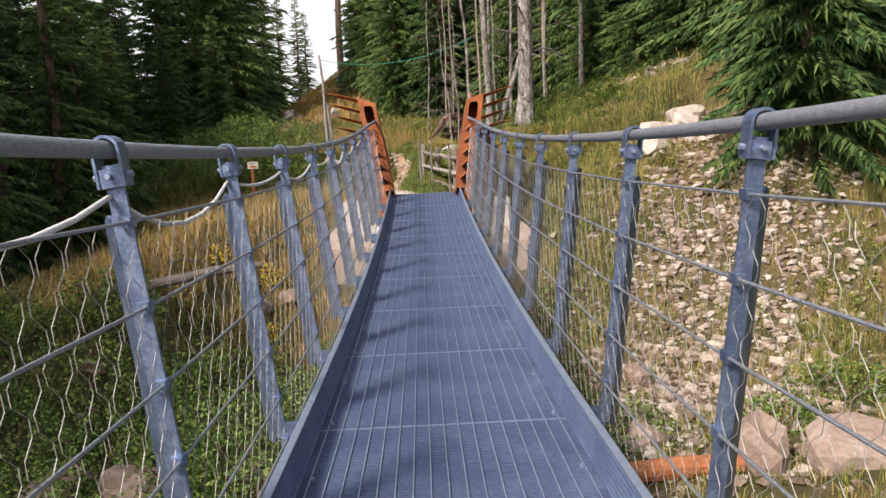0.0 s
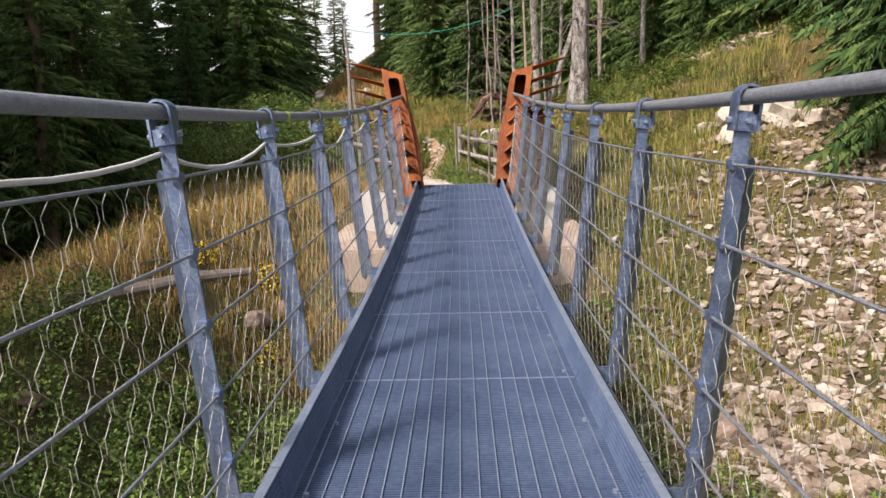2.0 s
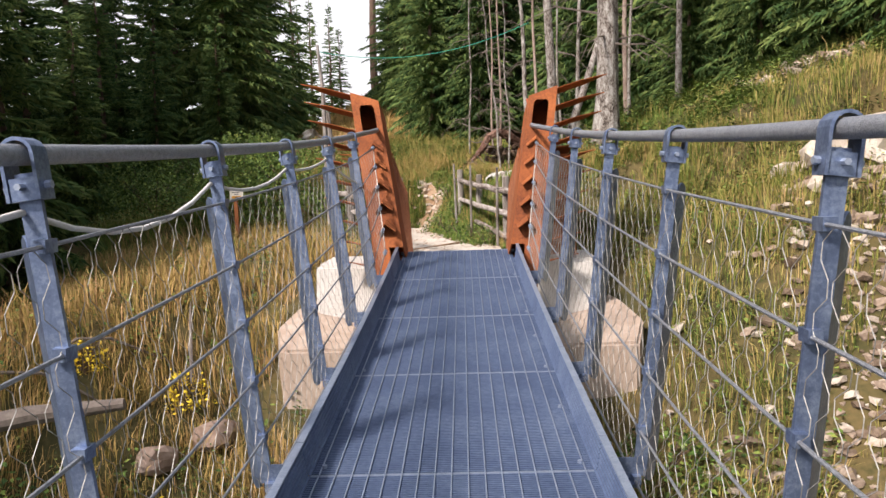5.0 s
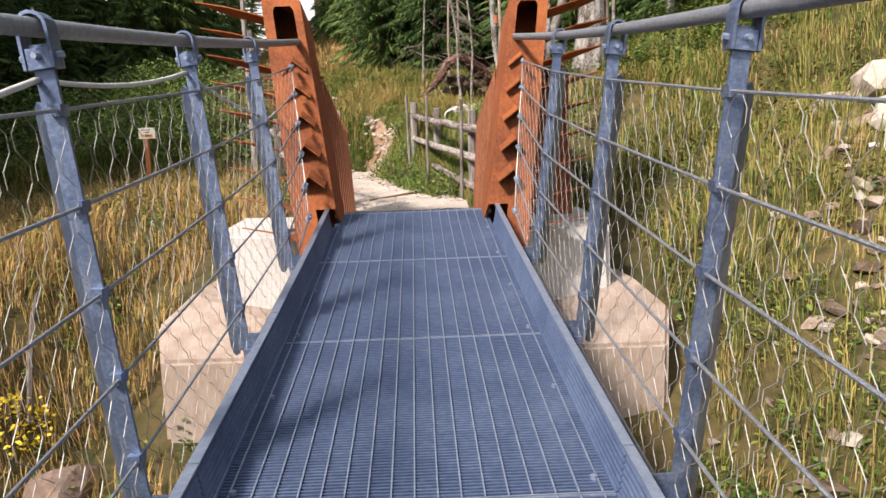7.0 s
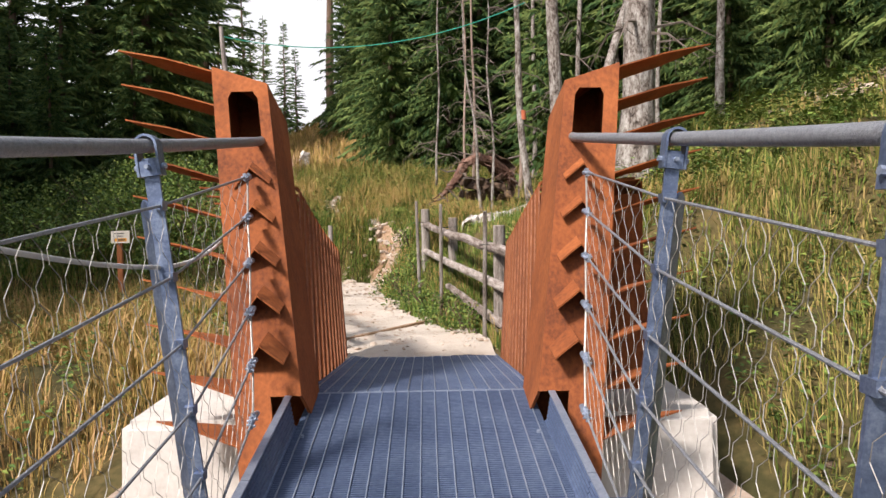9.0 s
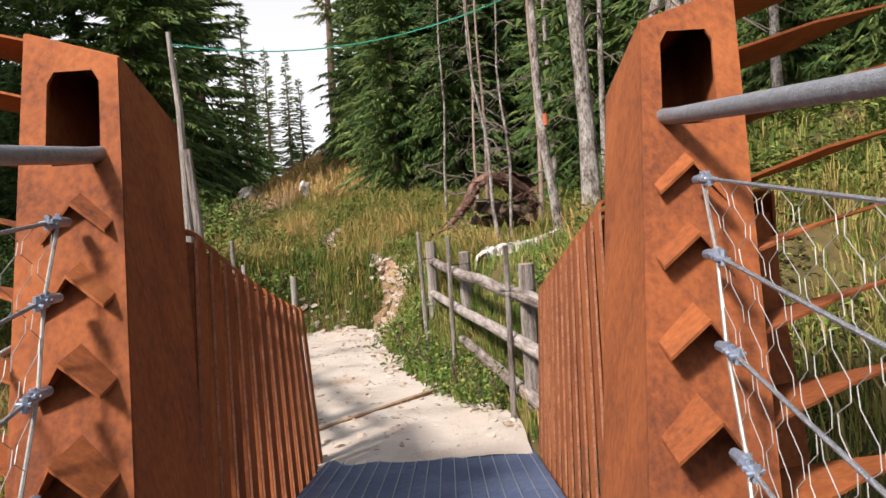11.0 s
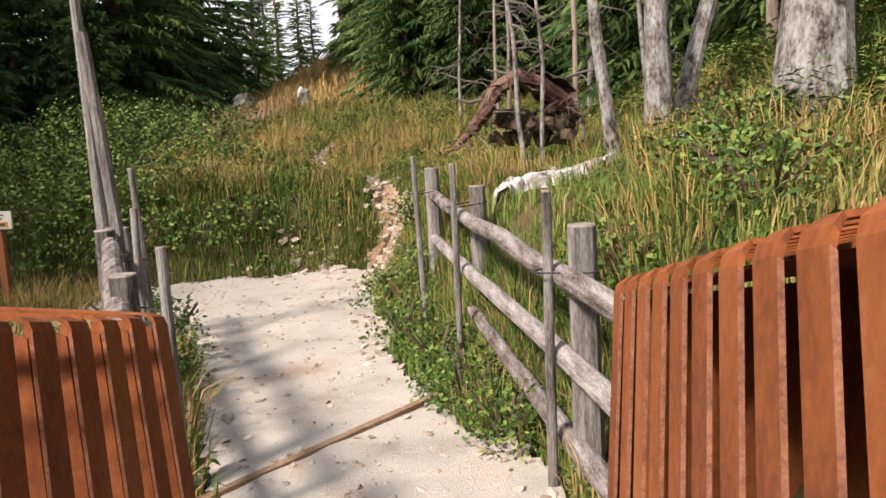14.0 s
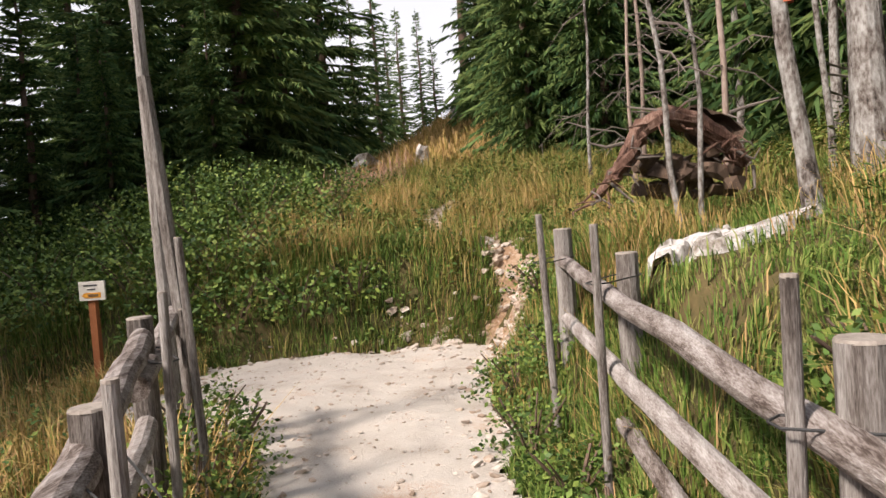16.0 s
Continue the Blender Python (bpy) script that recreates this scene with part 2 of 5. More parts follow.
# ---- mesh tools ----
class Shape:
    """Corners and faces gathered in world metres."""

    def __init__(self):
        self.v, self.f = [], []

    def add(self, verts, faces):
        o = len(self.v)
        self.v.extend(tuple(p) for p in verts)
        self.f.extend(tuple(i + o for i in face) for face in faces)
        return self

    def hexa(self, low, high):
        """A solid between two quads whose corners correspond."""
        return self.add(list(low) + list(high), [(3, 2, 1, 0), (4, 5, 6, 7), (0, 1, 5, 4), (1, 2, 6, 5), (2, 3, 7, 6), (3, 0, 4, 7)])

    def box(self, c, s, turn=None):
        x, y, z = (k / 2 for k in s)
        q = [Vector(p) for p in ((-x, -y, -z), (x, -y, -z), (x, y, -z), (-x, y, -z), (-x, -y, z), (x, -y, z), (x, y, z), (-x, y, z))]
        q = [Vector(c) + (turn @ p if turn else p) for p in q]
        return self.hexa(q[:4], q[4:])

    def bar(self, a, b, width, thick, side):
        """A flat bar from a to b; width runs along side."""
        a, b, side = Vector(a), Vector(b), Vector(side)
        d = (b - a).normalized()
        s = (side - d * side.dot(d)).normalized()
        n = d.cross(s)
        quad = [s * (width / 2) + n * (thick / 2), -s * (width / 2) + n * (thick / 2), -s * (width / 2) - n * (thick / 2), s * (width / 2) - n * (thick / 2)]
        return self.hexa([a + q for q in quad], [b + q for q in quad])

    def tube(self, pts, radius, sides=8, cap=True, wobble=0.0, rnd=None):
        pts = [Vector(p) for p in pts]
        rad = radius if hasattr(radius, "__len__") else [radius] * len(pts)
        rings, up = [], Vector((0.13, 0.31, 0.94))
        for i, p in enumerate(pts):
            d = (pts[min(i + 1, len(pts) - 1)] - pts[max(i - 1, 0)]).normalized()
            if abs(d.dot(up)) > 0.95:
                up = Vector((0.9, 0.3, 0.1))
            s = d.cross(up).normalized()
            t = s.cross(d)
            rings.append([p + (s * math.cos(k * math.tau / sides) + t * math.sin(k * math.tau / sides)) * rad[i] * (1 + (rnd.uniform(-wobble, wobble) if wobble else 0)) for k in range(sides)])
        faces = [(i * sides + k, i * sides + (k + 1) % sides, (i + 1) * sides + (k + 1) % sides, (i + 1) * sides + k) for i in range(len(pts) - 1) for k in range(sides)]
        if cap:
            faces += [tuple(range(sides))[::-1], tuple((len(pts) - 1) * sides + k for k in range(sides))]
        return self.add([q for r in rings for q in r], faces)

    def rock(self, c, size, rnd, rough=0.3):
        bm = bmesh.new()
        bmesh.ops.create_icosphere(bm, subdivisions=2 if max(size) > 0.18 else 1, radius=1)
        off = Vector((rnd.uniform(-50, 50), rnd.uniform(-50, 50), 0))
        turn = Euler((rnd.uniform(-0.4, 0.4), rnd.uniform(-0.4, 0.4), rnd.uniform(0, 6.3))).to_matrix()
        vs = []
        for v in bm.verts:
            k = 1 + rough * noise.noise(v.co * 1.1 + off) * 2 + rough * 0.5 * noise.noise(v.co * 2.7 + off)
            q = Vector(max(-0.72, min(0.72, x)) for x in v.co) * k
            vs.append(Vector(c) + turn @ Vector((q.x * size[0], q.y * size[1], q.z * size[2])))
        self.add(vs, [[v.index for v in f.verts] for f in bm.faces])
        bm.free()
        return self


def mesh_of(name, shape, mats, smooth=False):
    me = bpy.data.meshes.new(name)
    me.from_pydata([tuple(v) for v in shape.v], [], shape.f)
    for m in (mats if isinstance(mats, (list, tuple)) else [mats]):
        me.materials.append(m)
    if smooth:
        me.shade_smooth()
    return me


def thing(name, at, label, category, group="", kind=""):
    ob = new(name)
    ob.location = at
    ob.empty_display_size = 0.1
    return tagged(ob, label, category, group, kind)


def part(name, shape, mat, parent, label="", smooth=False, local=False):
    """One mesh under a thing or a part; shape is in world metres unless local."""
    ob = new(name, mesh_of(name, shape, mat, smooth))
    origin = Vector((0, 0, 0))
    up = parent
    while up:
        origin += up.location
        up = up.parent
    if not local:
        ob.data.transform(Matrix.Translation(-origin))
    ob.parent = parent
    return tagged(ob, label)


def solo(name, shape, mat, label="", category="", group="", kind="", smooth=False):
    ob = new(name, mesh_of(name, shape, mat, smooth))
    return tagged(ob, label, category, group, kind)


# ---- the lie of the land ----
def ease(k):
    k = min(1.0, max(0.0, k))
    return k * k * (3 - 2 * k)


def verge(y):
    """Where the bank begins beside the path."""
    return 0.72 - 0.33 * (y - 2.9) if y < 6.4 else -0.435 - 0.16 * (y - 6.4)


def far_bank(x):
    return 9.0 - 0.14 * max(0.0, -x - 1.8)


def land(x, y):
    yy = y + min(2.6, max(0.0, -x - 2.3) * 1.3)
    z = -0.5 + 2.42 * ease((yy + 3.8) / 5.6)
    z -= 0.05 * max(0.0, -x - 2.5) * ease((y + 4) / 6) * (1 - ease((y - 9) / 6))
    z -= min(2.2, 0.30 * max(0.0, -x - 3.4)) * ease((y + 5) / 3) * (1 - 0.8 * ease((y - 3.5) / 4))
    right = 0.34 * max(0.0, x - 1.3) * (0.25 + 0.75 * ease((y + 5) / 6))
    d = max(x - verge(y), y - far_bank(x))
    bank = (0.9 * ease(d / 0.65) + 0.14 * d + 0.003 * d * d) if d > 0 else 0.0
    dx = x - max(verge(y), -0.6)
    hill = 0.82 * ease(dx / 0.65) + 0.20 * dx + 0.055 * min(dx, 3.6) ** 2 + 0.12 * max(0.0, dx - 3.6) if dx > 0 else 0.0
    hill -= 0.28 * ease((dx - 1.4) / 1.2)
    bank = max(bank, bank + (hill - bank) * ease((x - 0.3) / 2.2))
    bank = min(bank, 9.0) * (1 - 0.78 * ease((-x - 2) / 13))
    z += max(right, bank * ease((y - 1.2) / 1.8))
    z += 0.05 * ease((y - 3) / 3) * ease((9 - y) / 3)
    if y < -13:
        z += 2.0 * ease((-13.5 - y) / 6)
    return z


def bumpy(x, y):
    z = land(x, y)
    k = min(1.0, abs(x) / 1.5) if 1 < y < 9 and x < 0.3 else 1.0
    return z + k * (0.10 * noise.noise(Vector((x * 0.5, y * 0.5, 3))) + 0.04 * noise.noise(Vector((x * 1.7, y * 1.7, 9))))


def on_path(x, y, grow=0.0):
    w = 0.14 * noise.noise(Vector((x * 1.3, y * 1.3, 5))) + 0.05 * noise.noise(Vector((x * 5, y * 5, 7)))
    right = 0.52 - 0.62 * ease((y - 3.0) / 1.4) - 0.16 * max(0.0, y - 4.2)
    left = -0.78 - 0.42 * max(0.0, y - 3.1)
    if y > 5.6:
        left = -3.4 - 0.25 * max(0.0, y - 7.4)
        if x < -2.6 and y < 6.0 + 0.12 * (-x - 2.6):
            return False
    return 2.2 < y < far_bank(x) + w + grow and left + w - grow < x < right + w + grow


land_grid = Shape()
xs = [-140, -110, -85, -65, -50, -40, -32, -26] + [-22 + 0.8 * i for i in range(15)] + [-10 + 0.35 * i for i in range(11)] + [-6.15 + 0.17 * i for i in range(60)] + [4.1 + 0.35 * i for i in range(18)] + [10.5 + 0.8 * i for i in range(15)] + [23, 27, 33, 41, 52, 67, 86, 110, 140]
ys = [-140, -110, -80, -60, -45, -35, -28, -23] + [-20 + 0.8 * i for i in range(13)] + [-9.5 + 0.35 * i for i in range(30)] + [1.0 + 0.15 * i for i in range(80)] + [13.1 + 0.35 * i for i in range(9)] + [16.3 + 0.8 * i for i in range(24)] + [36, 39, 43, 48, 55, 65, 80, 100, 140]
land_grid.v = [(x, y, bumpy(x, y)) for y in ys for x in xs]
W = len(xs)
land_grid.f = [(j * W + i, j * W + i + 1, (j + 1) * W + i + 1, (j + 1) * W + i) for j in range(len(ys) - 1) for i in range(W - 1)]
solo("ground", land_grid, SOIL, "mountain slope of grassy brown soil", "ground", kind="structure", smooth=True)


def draped(test, x0, x1, y0, y1, step, lift):
    """A sheet laid on the land where test holds."""
    s, index = Shape(), {}

    def corner(i, j):
        if (i, j) not in index:
            x, y = x0 + i * step, y0 + j * step
            index[i, j] = len(s.v)
            s.v.append((x, y, bumpy(x, y) + lift + 0.012 * noise.noise(Vector((x * 6, y * 6, 2)))))
        return index[i, j]

    for j in range(int((y1 - y0) / step)):
        for i in range(int((x1 - x0) / step)):
            if test(x0 + (i + 0.5) * step, y0 + (j + 0.5) * step):
                s.f.append((corner(i, j), corner(i + 1, j), corner(i + 1, j + 1), corner(i, j + 1)))
    return s


solo("pavement", draped(on_path, -6, 1.2, 2.2, 10.6, 0.045, 0.035), GRAVEL, "pale crushed limestone footpath", "path", kind="structure", smooth=True)


def trail_x(y):
    return -0.62 - 0.30 * (y - 8.2) + 0.30 * math.sin((y - 8.2) * 1.5)


def on_trail(x, y, grow=0.0):
    return 8.3 < y < 13.5 and abs(x - trail_x(y)) < grow + 0.13 + 0.16 * noise.noise(Vector((x * 3, y * 3, 1))) + 0.30 * ease((9.6 - y) / 1.2)


solo("pavement", draped(on_trail, -4, 1, 8, 13.6, 0.04, 0.03), EARTH, "stony bare-earth trail up the bank", "path", kind="structure", smooth=True)


# ---- suspension bridge ----
def deck_z(y):
    return 1.588 + 0.006 * (y + 10) ** 2 if y <= 0 else 2.188 - 0.105 * y


def rail_z(y):
    return 2.825 + 0.005 * (y + 11) ** 2


POSTS, SPAN, RAIL_X, BASE_X, EDGE_X = 14, 1.25, 0.868, 0.715, 0.556
FALL = (0.15, 0.33, 0.50, 0.67, 0.84, 0.985)     # wire ropes, as shares of a post from its top
bridge = thing("suspension_bridge", (0, -8, deck_z(-8)), "narrow steel suspension footbridge with grating deck over a stony gully", "bridge")


def grating(length, half):
    """One deck panel: close cross bars, with bright rods along it."""
    s, rods = Shape(), []
    n = int(length / 0.017)
    for i in range(n):
        s.box((0, -length / 2 + (i + 0.5) * length / n, -0.018), (2 * half, 0.007, 0.034))
    for i in range(17):
        rods.append(Shape().box((-half + (i + 0.5) * 2 * half / 17, 0, 0.0015), (0.0045, length - 0.012, 0.006)))
    for e in (-1, 1):
        rods.append(Shape().box((0, e * (length / 2 - 0.004), -0.012), (2 * half, 0.003, 0.028)))
    return s, rods


panel_shape, rod_shape = grating(SPAN, EDGE_X - 0.008)
panel_mesh, rod_meshes = mesh_of("grating_panel", panel_shape, STEEL_DECK), [mesh_of("rod", s, STEEL_ROD) for s in rod_shape]
for k in range(POSTS + 1):
    y0, y1 = -SPAN * (k + 1), -SPAN * k
    if k == POSTS:
        break
    ob = new("grating_panel", panel_mesh)
    ob.parent = bridge
    tilt = math.atan2(deck_z(y1) - deck_z(y0), SPAN)
    ob.location = Vector((0, (y0 + y1) / 2, (deck_z(y0) + deck_z(y1)) / 2)) - bridge.location
    ob.rotation_euler = (tilt, 0, 0)
    for me in rod_meshes:
        new("rod", me).parent = ob
ramp_shape, ramp_rods = grating(2.4, EDGE_X + 0.03)
ramp_turn = Matrix.Translation((0, 1.2, (deck_z(0.001) + deck_z(2.4)) / 2)) @ Matrix.Rotation(math.atan2(deck_z(2.4) - deck_z(0.001), 2.4), 4, "X")
for piece in (ramp_shape, *ramp_rods):
    piece.v = [tuple(ramp_turn @ Vector(v)) for v in piece.v]
ramp = tagged(part("end_ramp", ramp_shape, STEEL_DECK, bridge), "grating ramp between the rusty side screens", kind="stuff")
for piece in ramp_rods:
    part("rod", piece, STEEL_ROD, ramp)
for side in (-1, 1):
    for k in range(POSTS):
        y0, y1 = -SPAN * (k + 1) + 0.004, -SPAN * k - 0.004
        a, b = Vector((side * EDGE_X, y0, deck_z(y0))), Vector((side * EDGE_X, y1, deck_z(y1)))
        if k == 0:
            b = Vector((side * EDGE_X, -0.42, deck_z(-0.42)))
        up = Vector((0, 0, 1))
        fold = [(-0.007, -0.03), (-0.007, 0.002), (0.0, 0.004)]
        for i in range(6):      # ribs of the kick plate
            fold += [(0.0, 0.010 + 0.019 * i), (0.007, 0.014 + 0.019 * i), (0.007, 0.018 + 0.019 * i), (0.0, 0.021 + 0.019 * i)]
        loop = [(u + 0.16 * w, w) for u, w in fold] + [(u + 0.16 * w + 0.006, w) for u, w in reversed(fold)]
        m = len(loop)
        s = Shape().add([a + Vector((side * u, 0, w)) for u, w in loop] + [b + Vector((side * u, 0, w)) for u, w in loop],
                        [(i, (i + 1) % m, (i + 1) % m + m, i + m) for i in range(m)] + [tuple(range(m)), tuple(range(2 * m - 1, m - 1, -1))])
        plate = part("kick_plate", s, STEEL_DECK, bridge)
        lip = [(0.012, 0.131), (0.012, 0.137), (0.042, 0.137), (0.042, -0.06), (0.035, -0.06), (0.035, 0.131)]
        m = len(lip)
        cap = Shape().add([a + Vector((side * u, 0, w)) for u, w in lip] + [b + Vector((side * u, 0, w)) for u, w in lip],
                          [(i, (i + 1) % m, (i + 1) % m + m, i + m) for i in range(m)] + [tuple(range(m)), tuple(range(2 * m - 1, m - 1, -1))])
        part("edge_rail", cap, STEEL_ROD, plate, "bright galvanised edge")
    # bolts along the edge
    for k in range(POSTS * 2):
        y = -0.55 - k * SPAN / 2
        for q, e in (((side * (EDGE_X - 0.05), y, deck_z(y)), (0, 0, 0.012)), ((side * (EDGE_X + 0.06), y + 0.1, deck_z(y) + 0.04), (side * 0.03, 0, 0))):
            part("edge_bolt", Shape().tube([q, tuple(Vector(q) + Vector(e))], 0.011, 6), STEEL_ROD, bridge)


def build_post(side, k):
    y = -SPAN * k
    foot = Vector((side * BASE_X, y, deck_z(y) - 0.05))
    top = Vector((side * RAIL_X, y, rail_z(y)))
    d = (top - foot).normalized()
    out = Vector((side, 0, 0)) - d * d.x * side
    out.normalize()
    s = Shape()
    neck = top - d * 0.04
    s.bar(foot + d * 0.03, neck, 0.048, 0.012, (1, 0, 0))
    web_top = top - d * 0.17
    # the wider web, rounded at both ends
    L = (web_top - foot).length
    outline = [(0.0, 0.05), (0.015, 0.012), (0.045, 0.0), (0.07, 0.012), (0.08, 0.04), (0.08, L - 0.04), (0.07, L - 0.012), (0.045, L), (0.015, L - 0.012), (0.0, L - 0.05)]
    lean = (out * 0.62 + Vector((0, 0.78, 0))).normalized()
    n = d.cross(lean).normalized() * 0.005
    base = foot + out * 0.022
    front = [base + lean * u + d * w + n for u, w in outline]
    back = [base + lean * u + d * w - n for u, w in outline]
    m = len(outline)
    s.add(front + back, [tuple(range(m)), tuple(range(2 * m - 1, m - 1, -1))] + [(i + m, (i + 1) % m + m, (i + 1) % m, i) for i in range(m)])
    post = part("railing_post", s, STEEL, bridge)
    c = Shape()
    w, r, t, drop = 0.058, 0.030, 0.008, 0.10
    prof_o, prof_i = [], []
    for i in range(9):
        a = math.pi * i / 8
        prof_o.append((math.cos(a) * (r + t), math.sin(a) * (r + t)))
        prof_i.append((math.cos(a) * r, math.sin(a) * r))
    prof_o = [(r + t, -drop)] + prof_o + [(-r - t, -drop)]
    prof_i = [(r, -drop)] + prof_i + [(-r, -drop)]
    loop = [top + out * u + d * h for u, h in prof_o + prof_i[::-1]]
    m = len(loop)
    c.add([q + Vector((0, -w / 2, 0)) for q in loop] + [q + Vector((0, w / 2, 0)) for q in loop],
          [(i, (i + 1) % m, (i + 1) % m + m, i + m) for i in range(m)])
    for i in range(len(prof_o) - 1):
        for o in (0, m):
            c.f.append((i + o, i + 1 + o, m - 2 - i + o, m - 1 - i + o))
    block = Shape().box(top - d * 0.075, (0.056, 0.050, 0.05), Matrix((out, (0, 1, 0), d)).transposed())
    part("clamp_block", block, STEEL, post)
    part("clamp", c, STEEL, post)
    b = Shape()
    b.tube([top - d * 0.07 - out * 0.052, top - d * 0.07 + out * 0.052], 0.0095, 6)
    b.tube([top - d * 0.07 - Vector((0, 0.045, 0)), top - d * 0.07 + Vector((0, 0.045, 0))], 0.008, 6)
    part("bolt", b, STEEL_ROD, post)
    for f in FALL:
        p = top.lerp(foot, f)
        part("rope_clip", Shape().box(p + Vector((-side * 0.012, -0.004, 0)), (0.032, 0.05, 0.03)), STEEL, post)
    br = Shape()
    br.hexa([foot + Vector((0, e, h)) for e, h in ((-0.045, 0.0), (0.045, 0.0), (0.045, 0.012), (-0.045, 0.012))],
            [Vector((side * (EDGE_X + 0.035), y + e, deck_z(y) + h)) for e, h in ((-0.06, -0.06), (0.06, -0.06), (0.06, -0.048), (-0.06, -0.048))])
    br.hexa([foot + Vector((0, e, h)) for e, h in ((-0.005, -0.01), (0.005, -0.01), (0.005, 0.10), (-0.005, 0.10))],
            [Vector((side * (EDGE_X + 0.035), y + e, deck_z(y) + h)) for e, h in ((-0.005, -0.08), (0.005, -0.08), (0.005, 0.05), (-0.005, 0.05))])
    br.tube([foot + Vector((-side * 0.05, -0.03, 0.01)), foot + Vector((-side * 0.05, -0.03, 0.035))], 0.013, 6)
    part("base_bracket", br, STEEL, post)
    return foot, top


def pylon_front(z):
    """How far back the leaning front of a pylon stands at a height."""
    return 0.37 - 0.52 * (3.77 - z)


KNOT_Z = (3.262, 3.07, 2.865, 2.66, 2.455, 2.26)
for side in (-1, 1):
    ends = [build_post(side, k) for k in range(1, POSTS + 1)]
    # main cable
    pts = [(side * 0.80, 0.52, 3.50), (side * 0.81, 0.12, 3.445)] + [(side * RAIL_X, -SPAN * k / 4, rail_z(-SPAN * k / 4)) for k in range(3, POSTS * 4 + 1)]
    part("handrail_cable", Shape().tube(pts, 0.0235, 12), ROPE, bridge, "thick grey spiral-strand handrail cable", smooth=True)
    lines = []
    for i, f in enumerate(FALL):
        z = KNOT_Z[i]
        line = [Vector((side * (0.832 - 0.162 * (3.262 - z)), 0.7 * (z - 3.25) - 0.02, z))] + [t.lerp(b, f) + Vector((-side * 0.02, -0.012, 0)) for b, t in ends]
        lines.append(line)
        part("wire_rope", Shape().tube(line, 0.0052, 6), ROPE, bridge)
    # net of zigzag wires, bay by bay
    for k in range(POSTS):
        s = Shape()
        cols = 19 if k else 15
        rows = 16
        for c in range(cols):
            for r in range(rows * 2):
                pts = []
                for h in (0, 1):
                    v = (r + h) / (rows * 2)
                    wave = (1 if (r + h) % 4 in (1, 2) else -1) * (1 if c % 2 else -1)
                    jog = 0.12 * noise.noise(Vector((c * 0.7 + k * 31, (r + h) * 0.6, side)))
                    u = min(1.0, max(0.0, (c + 0.5 + 0.33 * wave + jog) / cols))
                    v0 = v * 5
                    i0 = min(4, int(v0))
                    a = lines[i0][k].lerp(lines[i0 + 1][k], v0 - i0)
                    b = lines[i0][k + 1].lerp(lines[i0 + 1][k + 1], v0 - i0)
                    pts.append(a.lerp(b, u))
                s.tube(pts, 0.0012, 3, cap=False)
        part("wire_mesh", s, WIRE, bridge)
    # lacing and terminals at the pylon
    lace = Shape()
    lace.tube([l[0] + Vector((0, 0.012 * (-1) ** i, 0)) for i, l in enumerate(lines)], 0.005, 6)
    rnd = random.Random(3 + side)
    for l in lines:
        p, knots = l[0], Shape()
        d = (l[1] - p).normalized()
        knots.tube([p + Vector((0, 0.06, 0)), p, p + d * 0.05], [0.012, 0.015, 0.011], 8)
        for i in range(3):
            q = p + d * (0.005 + 0.022 * i)
            knots.tube([q + Vector((0, 0, -0.017)), q + Vector((rnd.uniform(-0.01, 0.01), 0, 0.019))], 0.008, 6)
            knots.tube([q + Vector((-0.018, 0, 0)), q + Vector((0.018, 0, rnd.uniform(-0.01, 0.01)))], 0.006, 6)
        part("rope_terminal", knots, STEEL_ROD, bridge, "bright wire-rope clips")
    part("lacing_wire", lace, WIRE, bridge)
    if side < 0:
        pts = []
        tops = [Vector((-0.98, 0.05, 2.95))] + [t + (b - t).normalized() * (0.125 if i else 0.40) + Vector((-0.02, -0.01, 0)) for i, (b, t) in enumerate(ends)]
        for k in range(POSTS):
            sag = (0.03, 0.02, 0.03, 0.06, 0.10, 0.03, 0.07, 0.04, 0.12, 0.08)[k % 10]
            for i in range(6):
                u = i / 6
                pts.append(tops[k].lerp(tops[k + 1], u) - Vector((0, 0, sag * 4 * u * (1 - u))))
        part("power_cable", Shape().tube(pts, 0.008, 6), CABLE, bridge, "pale sagging plastic cable", smooth=True)
        y = -7.1
        tag = Shape().tube([(-RAIL_X, y - 0.03, rail_z(y - 0.03)), (-RAIL_X, y + 0.03, rail_z(y + 0.03))], 0.0255, 12, cap=False)
        part("cable_tag", tag, LIMETAG, bridge, "lime green band")


# ---- pylons of weathering steel ----
def welded(shape):
    """Joins touching pieces into one continuous plate."""
    keys, remap, out, count = {}, [], Shape(), {}
    for p in shape.v:
        k = tuple(round(c, 3) for c in p)
        if k not in keys:
            keys[k] = len(out.v)
            out.v.append(p)
        remap.append(keys[k])
    faces = [tuple(dict.fromkeys(remap[i] for i in f)) for f in shape.f]
    for f in faces:
        count[frozenset(f)] = count.get(frozenset(f), 0) + 1
    out.f = [f for f in faces if len(f) > 2 and count[frozenset(f)] == 1]
    return out


